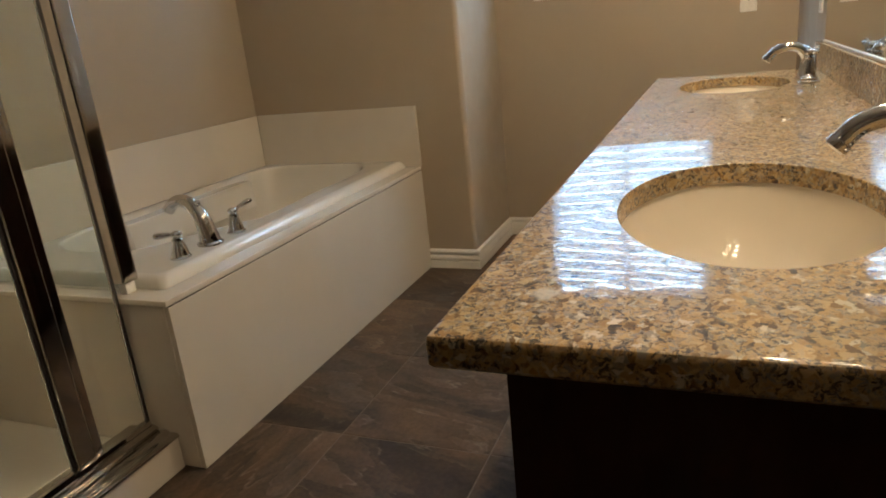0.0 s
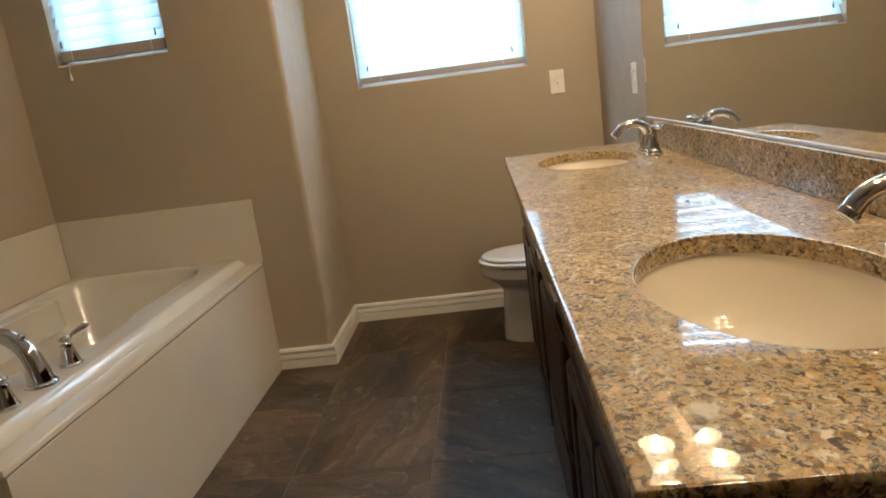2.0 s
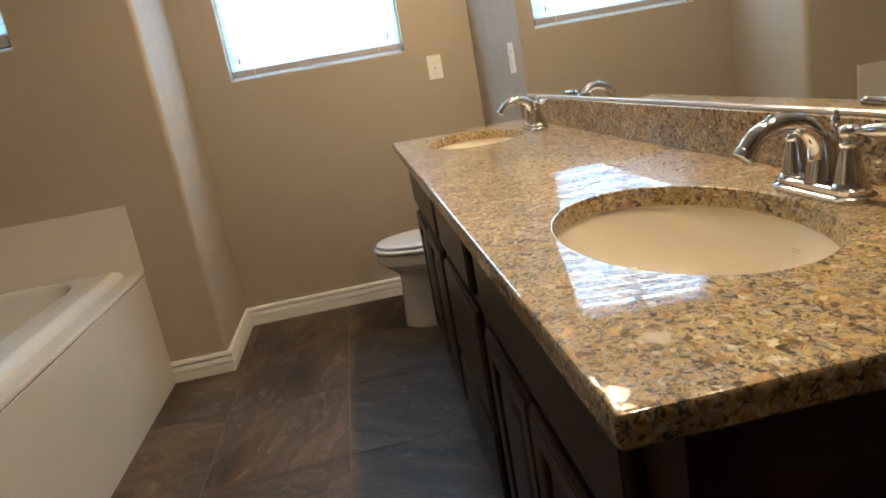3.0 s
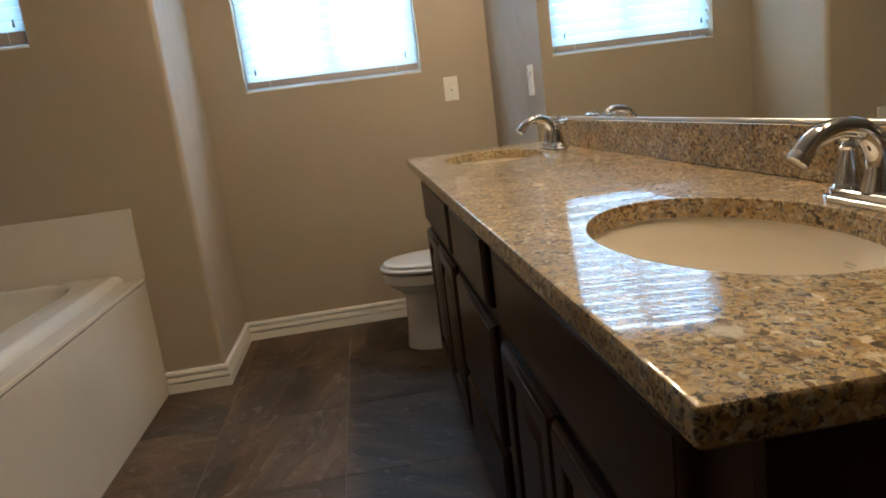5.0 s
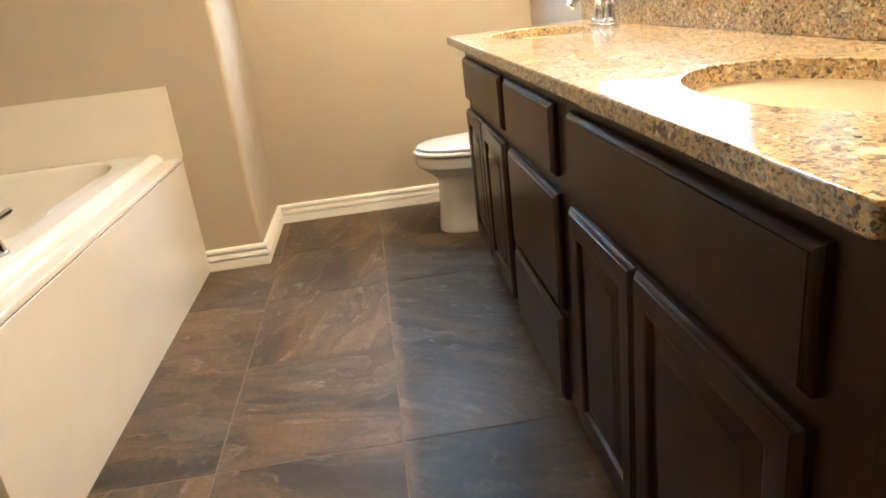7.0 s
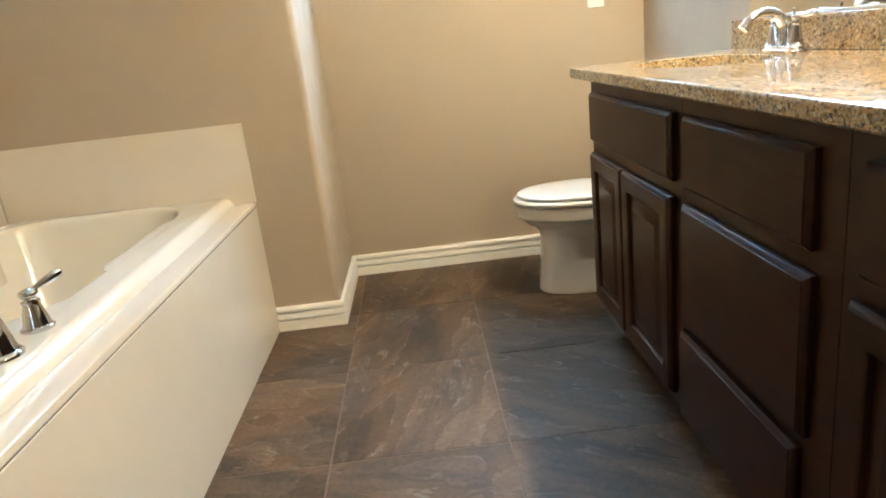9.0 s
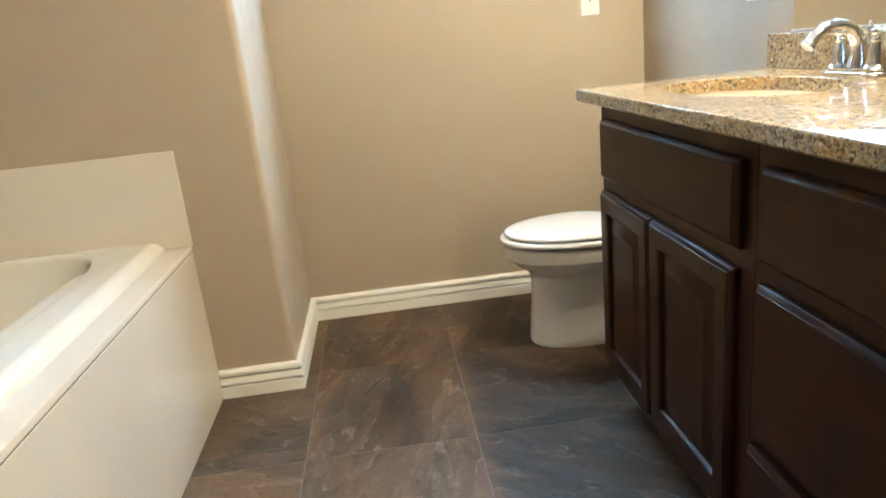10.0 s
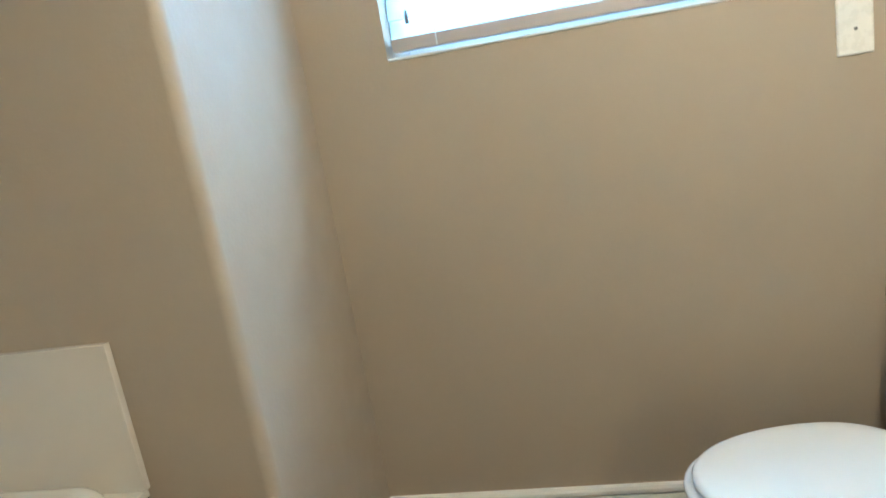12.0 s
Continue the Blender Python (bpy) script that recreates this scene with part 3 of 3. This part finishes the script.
def basin_faucet(cy):
    fx = 0.438
    f = thing("basin_faucet", (fx, cy, H), "chrome two-handle basin faucet with an arched spout", "faucet", "basin faucets")
    inv = f.matrix_world.inverted()
    bm = bmesh.new()
    rings = []
    for i, z in ((0.0, 0.0), (0.0, 0.007), (0.002, 0.009), (0.006, 0.010), (0.006, 0.015), (0.009, 0.018), (0.014, 0.020)):
        rings.append(rounded_rect(fx - 0.027 + i, fx + 0.027 - i, cy - 0.080 + i, cy + 0.080 - i, 0.026 - i, H + z, 8))
    loft(bm, rings)
    bm.transform(inv)
    part("base_plate", bm, chrome, f, smooth=40)
    path = bend([(fx, cy, H + 0.016), (fx + 0.002, cy, H + 0.045), (fx - 0.004, cy, H + 0.071), (fx - 0.022, cy, H + 0.092), (fx - 0.051, cy, H + 0.099), (fx - 0.082, cy, H + 0.090), (fx - 0.101, cy, H + 0.070)], 6)
    bm = tube(path, spread([0.021, 0.0170, 0.0145, 0.0132, 0.0126, 0.0122, 0.0122], len(path)), 18)
    tip, back = path[-1], path[-2]
    d = (tip - back).normalized()
    tube([tip - d * 0.004, tip - d * 0.002, tip + d * 0.006, tip + d * 0.008], [0.0124, 0.0136, 0.0136, 0.0108], 18, bm=bm)
    bm.transform(inv)
    part("spout", bm, chrome, f, smooth=50)
    for s in (-1, 1):
        lever(f, fx, cy + s * 0.051, H + 0.015, (0.15, s, 0), 0.06, 0.068, size=0.80)
    bm = lathe([(0.0025, 0.0), (0.0025, 0.070), (0.0050, 0.073), (0.0065, 0.078), (0.0050, 0.084), (0.003, 0.086), (0.0042, 0.089), (0.003, 0.093), (0.0005, 0.094)], 14, (fx + 0.022, cy, H + 0.010))
    bm.transform(inv)
    part("lift_rod", bm, chrome, f, smooth=50)
    return f


basin_faucet(SINKS[0][1] - 0.015)
basin_faucet(SINKS[1][1] - 0.060)

# mirror with its metal channel
mir = thing("mirror", (XW - 0.001, 1.05, H + 0.086), "large frameless wall mirror resting in a metal channel", "mirror")
inv = mir.matrix_world.inverted()
bm = boxed(XW - 0.008, XW - 0.002, -0.02, 2.090, H + 0.0885, 1.86, r=0.0008, seg=1)
bm.transform(inv)
part("mirror_glass", bm, mirror_glass, mir)
bm = boxed(XW - 0.013, XW - 0.0085, -0.02, 2.090, H + 0.0845, H + 0.0915, r=0.0012, seg=1)
bm.transform(inv)
part("channel", bm, channel_metal, mir, "bright metal channel")


def vanity_light(cy, watts):
    """Three lit bell shades under a bar."""
    z = 2.05
    f = thing("vanity_light", (XW, cy, z), "wall light over the mirror with three lit frosted bell shades", "wall lamp", "vanity lights")
    inv = f.matrix_world.inverted()
    bm = boxed(XW - 0.022, XW - 0.001, cy - 0.27, cy + 0.27, z + 0.03, z + 0.13, r=0.006)
    bm.transform(inv)
    part("back_plate", bm, frame_metal, f)
    for k in (-1, 0, 1):
        y = cy + k * 0.19
        x = XW - 0.112
        bm = tube(bend([(XW - 0.02, y, z + 0.08), (XW - 0.07, y, z + 0.095), (x, y, z + 0.085), (x, y, z + 0.05)], 5), [0.007] * 16, 10)
        bm.transform(inv)
        part("arm", bm, frame_metal, f)
        bm = bmesh.new()
        prof = [(0.022, 0.055), (0.027, 0.045), (0.034, 0.02), (0.045, -0.02), (0.058, -0.05), (0.066, -0.062), (0.062, -0.061), (0.054, -0.048), (0.041, -0.018), (0.030, 0.02), (0.022, 0.045), (0.012, 0.05)]
        loft(bm, [[(x + r * math.cos(a), y + r * math.sin(a), z - 0.062 + (h + 0.062) * 1.4) for a in [2 * math.pi * i / 24 for i in range(24)]] for r, h in prof], cap=(True, False))
        bm.transform(inv)
        part("shade", bm, shade_glow, f, "lit frosted glass bell shade", smooth=60)
        bm = lathe([(0.002, 0.045), (0.013, 0.035), (0.018, 0.015), (0.027, -0.012), (0.029, -0.025), (0.024, -0.042), (0.012, -0.052), (0.001, -0.054)], 16, (x, y, z))
        bm.transform(inv)
        part("bulb", bm, bulb_glow, f, "glowing bulb", smooth=60)
        ob, data = lamp("bulb_light", "POINT", pose(x, y, z - 0.072), watts, (1.0, 0.72, 0.42))
        data.shadow_soft_size = 0.018
    return f


for y, watts in ((0.335, 7.2), (1.760, 13.0)):
    vanity_light(y, watts)


def wall_plate(m, label):
    """A blank-looking plate with one small dark jack; built facing its own -y."""
    p = thing("wall_plate", m, label, "wall plate")
    bm = bmesh.new()
    rings = [rounded_rect(-0.035 + i, 0.035 - i, -0.0575 + i, 0.0575 - i, 0.004, -d, 3) for i, d in ((0.0, 0.0), (0.0, 0.003), (0.002, 0.005), (0.005, 0.006))]
    loft(bm, [[(x, z, y) for x, y, z in ring] for ring in rings])
    part("plate", bm, plate_plastic, p)
    bm = lathe([(0.0038, 0.0055), (0.0038, 0.0068), (0.003, 0.0072), (0.001, 0.0070)], 14)
    bm.transform(Matrix.Translation((0, 0, -0.006)) @ Matrix.Rotation(radians(90), 4, "X"))
    part("jack", bm, tassel_grey, p, "small dark jack")
    for z in (-0.042, 0.042):
        bm = lathe([(0.0030, 0.0055), (0.0030, 0.0066), (0.0015, 0.0070), (0.0005, 0.0070)], 10)
        bm.transform(Matrix.Translation((0, 0, z)) @ Matrix.Rotation(radians(90), 4, "X"))
        part("screw", bm, plate_plastic, p)
    return p


wall_plate(pose(0.323, YW, 1.115), "white plastic wall plate with one small jack")
wall_plate(pose(XW, 2.284, 1.095, 0, 0, -90), "white plastic wall plate beside the mirror")

# ---- toilet ----
TY = 2.588


def egg(cx, front, back, half, z, n=48, power=2.05):
    out = []
    for k in range(n):
        a = 2 * math.pi * k / n
        c, s = math.cos(a), math.sin(a)
        e = 2 / power
        x = -(abs(c) ** e) * front if c > 0 else (abs(c) ** e) * back
        out.append((cx + x, TY + math.copysign(abs(s) ** e, s) * half * 0.97, z))
    return out


toilet = thing("toilet", (0.15, TY, 0), "white china toilet with the lid closed in the alcove", "toilet")
inv = toilet.matrix_world.inverted()


def tpart(nm, bm, mat=china, lab="", smooth=50):
    bm.transform(inv @ Matrix.Diagonal((1, 1, 0.935, 1)))
    return part(nm, bm, mat, toilet, lab, smooth)


bm = bmesh.new()
cx = 0.115
loft(bm, [egg(cx, 0.184, 0.20, 0.109, 0.0, power=2.5), egg(cx, 0.188, 0.20, 0.112, 0.004, power=2.5), egg(cx, 0.187, 0.20, 0.111, 0.020, power=2.5), egg(cx, 0.180, 0.20, 0.106, 0.10, power=2.5), egg(cx, 0.173, 0.20, 0.103, 0.20, power=2.4),
          egg(cx, 0.172, 0.20, 0.105, 0.246, power=2.3), egg(cx, 0.180, 0.20, 0.114, 0.268), egg(cx, 0.200, 0.20, 0.132, 0.287), egg(cx, 0.226, 0.20, 0.152, 0.304), egg(cx, 0.241, 0.20, 0.165, 0.320), egg(cx, 0.246, 0.20, 0.169, 0.327), egg(cx, 0.256, 0.20, 0.176, 0.330), egg(cx, 0.260, 0.20, 0.179, 0.338), egg(cx, 0.262, 0.20, 0.180, 0.374),
          egg(cx, 0.258, 0.20, 0.177, 0.381), egg(cx, 0.236, 0.20, 0.158, 0.385)])
tpart("bowl", bm)
bm = bmesh.new()
loft(bm, [egg(cx, 0.236, 0.155, 0.158, 0.3852), egg(cx, 0.238, 0.156, 0.160, 0.3885), egg(cx, 0.262, 0.166, 0.181, 0.3892), egg(cx, 0.267, 0.168, 0.186, 0.3925), egg(cx, 0.2685, 0.169, 0.187, 0.398), egg(cx, 0.267, 0.168, 0.186, 0.4035), egg(cx, 0.261, 0.165, 0.180, 0.4075), egg(cx, 0.240, 0.155, 0.162, 0.4080)])
tpart("seat", bm)
bm = bmesh.new()
loft(bm, [egg(cx, 0.228, 0.140, 0.150, 0.4082), egg(cx, 0.230, 0.141, 0.152, 0.4115), egg(cx, 0.248, 0.150, 0.167, 0.4120), egg(cx, 0.2525, 0.154, 0.171, 0.4150), egg(cx, 0.253, 0.154, 0.1715, 0.4195), egg(cx, 0.250, 0.152, 0.169, 0.4240), egg(cx, 0.242, 0.147, 0.162, 0.4275), egg(cx, 0.215, 0.13, 0.140, 0.4290), egg(cx, 0.12, 0.08, 0.08, 0.4300)])
tpart("lid", bm)
for s in (-1, 1):
    tpart("hinge", lathe([(0.014, 0.0), (0.014, 0.016), (0.011, 0.022), (0.004, 0.024), (0.001, 0.024)], 14, (0.292, TY + s * 0.075, 0.3852)))
bm = bmesh.new()
loft(bm, [rounded_rect(0.378 - i, XW - 0.012, TY - 0.205 - i, TY + 0.205 + i, 0.03, z) for i, z in ((-0.02, 0.36), (0.0, 0.372), (0.004, 0.50), (0.008, 0.70))])
tpart("tank", bm)
bm = bmesh.new()
loft(bm, [rounded_rect(0.366 + i, XW - 0.010, TY - 0.219 + i, TY + 0.219 - i, 0.03, z) for i, z in ((0.004, 0.7005), (0.0, 0.705), (0.0, 0.728), (0.008, 0.737))])
tpart("tank_lid", bm)
bm = boxed(0.352, 0.374, TY + 0.11, TY + 0.18, 0.62, 0.636, r=0.005)
tpart("flush_lever", bm, chrome, "chrome flush lever")
bm = boxed(0.29, 0.39, TY - 0.11, TY + 0.11, 0.345, 0.3845, r=0.008)
tpart("shelf", bm)

# ---- tub and its surround ----
surround = thing("tub_surround", (-1.5, 1.6, 0), "white cultured marble tub deck, apron and wall splashes", "tub surround")
inv = surround.matrix_world.inverted()


def spart(nm, bm, mat=marble, lab="", smooth=35):
    bm.transform(inv)
    return part(nm, bm, mat, surround, lab, smooth)


spart("apron", boxed(XA - 0.018, XA, Y0 + 0.003, YT - 0.002, 0.0, DZ - 0.0215, r=0.0025))
spart("reveal", boxed(XA - 0.016, XA - 0.0035, Y0 + 0.005, YT - 0.002, DZ - 0.0215, DZ - 0.0185), dark_gap, "thin dark joint under the deck")
spart("end_panel", boxed(-1.98, XA - 0.018, Y0 + 0.003, Y0 + 0.02, 0.0, DZ - 0.019, r=0.0015))
bm = bmesh.new()
dx0, dx1, dy0, dy1 = XL + 0.004, XA + 0.001, Y0 - 0.004, YT - 0.002
o = [rounded_rect(dx0 + i, dx1 - i, dy0 + i, dy1 - i, 0.004, z, 2) for i, z in ((0.006, DZ), (0.002, DZ - 0.002), (0.0, DZ - 0.007), (0.0, DZ - 0.0145), (0.003, DZ - 0.0185))]
hole = rounded_rect(-1.96, -1.235, 0.945, 2.42, 0.10, DZ, 6)
r1 = plate_with_holes(bm, o[0], [hole])
last = r1[0]
for ring in o[1:]:
    last = skirt(bm, last, ring)
skirt(bm, r1[1], [(x, y, DZ - 0.0185) for x, y, z in hole])
spart("deck", bm)
ZS = 0.797
spart("splash_panel", boxed(XL + 0.0185, XA + 0.006, YT - 0.018, YT - 0.002, DZ + 0.0005, ZS, r=0.002), lab="white splash panel under the window")
spart("splash_panel", boxed(XL + 0.002, XL + 0.018, Y0 + 0.004, YT - 0.0185, DZ + 0.0005, ZS, r=0.002), lab="white splash panel along the wall")

tub = thing("bathtub", (-1.58, 1.68, 0.1), "white acrylic drop-in soaking tub with a sculpted rim", "bathtub")
inv = tub.matrix_world.inverted()
TX0, TX1, TY0, TY1, TZ = XL + 0.022, -1.168, 0.852, YT - 0.022, 0.548
N = 72


def basin(shrink, z, ease=0.0):
    """Opening of the tub: wide at the window end, drawn in behind the tap deck."""
    out = []
    for k in range(N):
        a = 2 * math.pi * k / N
        c, s = math.cos(a), math.sin(a)
        e = 2 / (4.6 if s > 0 else 4.0)
        x = -1.613 + math.copysign(abs(c) ** e, c) * (0.342 - shrink)
        y = 1.725 + math.copysign(abs(s) ** e, s) * (0.681 - shrink * 1.25)
        if c > 0:
            tap = max(0.0, 1 - ((y - 1.14) / 0.30) ** 2) if abs(y - 1.14) < 0.30 else 0.0
            x -= 0.104 * tap ** 0.8 * (1 - ease) * min(1.0, c * 2.2)
        out.append((x, y, z))
    return out


bm = bmesh.new()
o = [rounded_rect(TX0 + i, TX1 - i, TY0 + i, TY1 - i, 0.022, z, 6) for i, z in ((0.034, TZ), (0.026, TZ - 0.0010), (0.019, TZ - 0.0040), (0.0125, TZ - 0.0095), (0.007, TZ - 0.0165), (0.003, TZ - 0.0240), (0.0008, TZ - 0.030), (0.0, DZ + 0.001))]
r1 = plate_with_holes(bm, o[0], [basin(0.0, TZ)])
last = r1[0]
for ring in o[1:]:
    last = skirt(bm, last, ring)
last = r1[1]
for shrink, z, ease in ((0.006, TZ - 0.003, 0), (0.012, TZ - 0.012, 0), (0.016, TZ - 0.03, 0.05), (0.030, TZ - 0.07, 0.12), (0.048, TZ - 0.12, 0.25), (0.070, TZ - 0.18, 0.45), (0.094, TZ - 0.24, 0.65), (0.118, TZ - 0.30, 0.8), (0.140, TZ - 0.345, 1), (0.165, TZ - 0.375, 1), (0.20, TZ - 0.395, 1), (0.24, TZ - 0.402, 1)):
    last = skirt(bm, last, basin(shrink, z, ease))
bm.faces.new(last)
bm.transform(inv)
part("shell", bm, acrylic, tub, smooth=60)
for wall_x, way, y_a, y_b in ((-1.262, -1, 1.74, 2.285), (-1.966, 1, 1.42, 2.20)):
    bm = bmesh.new()
    loft(bm, [[(wall_x, y, 0.36), (wall_x, y, z1), (wall_x + way * d, y, z1), (wall_x + way * (d + 0.010), y, z1 - 0.012), (wall_x + way * (d + 0.018), y, 0.40)]
              for y, d, z1 in ((y_a, 0.045, 0.508), (y_a + 0.006, 0.074, 0.519), (y_a + 0.05, 0.088, 0.522), (y_b - 0.06, 0.088, 0.522), (y_b - 0.006, 0.074, 0.519), (y_b, 0.045, 0.508))])
    bm.transform(inv)
    part("armrest", bm, acrylic, tub, smooth=40)
bm = lathe([(0.0, 0.004), (0.02, 0.004), (0.027, 0.002), (0.028, 0.0)], 20, (-1.62, 1.36, TZ - 0.4015))
bm.transform(inv)
part("drain", bm, chrome, tub, "chrome drain")
tubf = thing("tub_faucet", (-1.250, 1.150, TZ), "chrome deck-mounted tub faucet with two levers", "faucet")
inv = tubf.matrix_world.inverted()
fx, fy, fz = -1.250, 1.150, TZ
bm = lathe([(0.040, 0.0), (0.040, 0.006), (0.036, 0.010), (0.032, 0.012)], 24, (fx, fy, fz))
path = bend([(fx, fy, fz + 0.008), (fx - 0.006, fy, fz + 0.045), (fx - 0.020, fy + 0.002, fz + 0.088), (fx - 0.048, fy + 0.006, fz + 0.121), (fx - 0.090, fy + 0.012, fz + 0.135), (fx - 0.132, fy + 0.018, fz + 0.126), (fx - 0.160, fy + 0.022, fz + 0.104)], 6)
tube(path, spread([0.033, 0.029, 0.0255, 0.0225, 0.0205, 0.0195, 0.019], len(path)), 20, bm=bm)
bm.transform(inv)
part("spout", bm, chrome, tubf, smooth=50)
bm = lathe([(0.004, 0.0), (0.004, 0.012), (0.009, 0.015), (0.010, 0.021), (0.006, 0.026), (0.001, 0.027)], 14, (fx - 0.020, fy, fz + 0.112))
bm.transform(inv)
part("diverter", bm, chrome, tubf)
lever(tubf, fx, 1.018, TZ, (-0.85, -0.5, 0), 0.0, 0.066, size=1.2, tall=0.70)
lever(tubf, fx, 1.278, TZ, (0.72, 0.68, 0), 0.40, 0.066, size=1.2, tall=0.70)

# ---- shower ----
XG = -1.272
shower = thing("shower_enclosure", (XG, 0.3, 0), "framed clear glass shower enclosure beside the tub", "shower")
inv = shower.matrix_world.inverted()


def hpart(nm, bm, mat=frame_metal, lab="", smooth=35, shadow=True):
    bm.transform(inv)
    ob = part(nm, bm, mat, shower, lab, smooth)
    ob.visible_shadow = shadow
    return ob


CZ = 0.105
SY0, ZTOP = -0.30, 1.93
hpart("curb", boxed(XG - 0.07, XG + 0.098, SY0, Y0 - 0.002, 0.0, CZ - 0.008, r=0.004), marble, "white curb")
bm = bmesh.new()
loft(bm, [[(XG - 0.075, y, CZ - 0.0075), (XG + 0.100, y, CZ - 0.0075), (XG + 0.105, y, CZ - 0.003), (XG + 0.104, y, CZ + 0.003), (XG + 0.098, y, CZ + 0.007), (XG + 0.088, y, CZ + 0.008), (XG + 0.080, y, CZ + 0.0055), (XG + 0.072, y, CZ + 0.0055), (XG + 0.066, y, CZ + 0.010), (XG + 0.056, y, CZ + 0.0115), (XG + 0.046, y, CZ + 0.008), (XG + 0.038, y, CZ + 0.008), (XG + 0.03, y, CZ + 0.010), (XG - 0.075, y, CZ + 0.010)] for y in (SY0, Y0 - 0.004)])
hpart("curb_cap", bm, frame_metal, "ridged metal sill over the curb", smooth=40)
Z0 = CZ + 0.012
bm = bmesh.new()
loft(bm, [[(XG - 0.02, y, Z0), (XG + 0.036, y, Z0 - 0.002), (XG + 0.036, y, Z0 + 0.006), (XG + 0.022, y, Z0 + 0.013), (XG + 0.014, y, Z0 + 0.013), (XG + 0.011, y, Z0 + 0.024), (XG - 0.011, y, Z0 + 0.024), (XG - 0.02, y, Z0 + 0.012)] for y in (SY0 + 0.002, Y0 - 0.006)])
hpart("threshold", bm, frame_metal, "ridged metal threshold", smooth=20)
hpart("post", boxed(XG - 0.022, XG + 0.022, Y0 + 0.016, Y0 + 0.066, DZ + 0.032, ZTOP, r=0.005), frame_metal, "metal post standing on the tub deck")
hpart("spacer", boxed(XG - 0.012, XG + 0.016, Y0 + 0.022, Y0 + 0.056, DZ + 0.0005, DZ + 0.0315, r=0.003), plate_plastic, "white plastic spacer")
hpart("gasket", boxed(XG - 0.006, XG + 0.007, Y0 - 0.0115, Y0 - 0.0035, Z0 + 0.024, ZTOP - 0.03), dark_gap, "black rubber gasket")
hpart("glass_panel", boxed(XG - 0.003, XG + 0.003, 0.618, Y0 - 0.012, Z0 + 0.024, ZTOP - 0.03), shower_glass, shadow=False)
bm = boxed(XG - 0.016, XG + 0.016, 0.590, 0.617, Z0 + 0.0245, ZTOP, r=0.004)
box(bm, XG - 0.014, XG + 0.024, 0.536, 0.588, Z0 + 0.026, ZTOP, r=0.005)
hpart("post", bm, frame_metal, "metal door jamb and stile")
hpart("gasket", boxed(XG - 0.004, XG + 0.008, 0.5285, 0.535, Z0 + 0.03, ZTOP - 0.03), dark_gap, "black rubber gasket")
hpart("glass_door", boxed(XG - 0.003, XG + 0.003, -0.20, 0.528, Z0 + 0.030, ZTOP - 0.03), shower_glass, shadow=False)
hpart("post", boxed(XG - 0.016, XG + 0.016, -0.235, -0.202, Z0 + 0.0245, ZTOP, r=0.004))
hpart("header", boxed(XG - 0.018, XG + 0.018, SY0, Y0 + 0.062, ZTOP + 0.001, ZTOP + 0.04, r=0.004))
hpart("return_glass", boxed(XL + 0.02, XG - 0.019, Y0 + 0.038, Y0 + 0.044, DZ + 0.004, ZTOP - 0.002), shower_glass, shadow=False)
structure("shower_pan", boxed(XL, XG - 0.078, SY0 + 0.1, Y0 - 0.001, 0.0, 0.06, r=0.01), acrylic, "white acrylic shower pan")
structure("wall_shower", boxed(XL, XG + 0.098, SY0 - 0.12, SY0 - 0.002, 0, ZC), wall_paint, "tan painted wall at the end of the shower")
structure("trim_shower", boxed(XL + 0.001, XL + 0.012, SY0 + 0.001, Y0 - 0.001, 0.061, 1.9, r=0.002), marble, "white shower wall panel")

# ---- floor tiles ----
PX, PY, GX, GY, JOINT = 0.459, 0.507, -0.345, 1.035, 0.0035
for i in range(-4, 3):
    for j in range(-9, 5):
        x0, x1 = GX + i * PX, GX + (i + 1) * PX
        y0, y1 = GY + j * PY, GY + (j + 1) * PY
        x0, x1, y0, y1 = max(x0, XL if y1 < -0.42 else -1.26), min(x1, XW), max(y0, YB), min(y1, YW)
        if x1 - x0 < 0.03 or y1 - y0 < 0.03:
            continue
        w, d = x1 - x0 - JOINT, y1 - y0 - JOINT
        bm = bmesh.new()
        e = 0.0014
        loft(bm, [[(-w / 2 + k, -d / 2 + k, z), (w / 2 - k, -d / 2 + k, z), (w / 2 - k, d / 2 - k, z), (-w / 2 + k, d / 2 - k, z)] for k, z in ((0, -0.006), (0, -0.0016), (e, 0.0))], cap=(False, True))
        ob = part("tile", bm, tile_mat, floor_ob, smooth=0)
        ob.location = ((x0 + x1) / 2, (y0 + y1) / 2, 0)
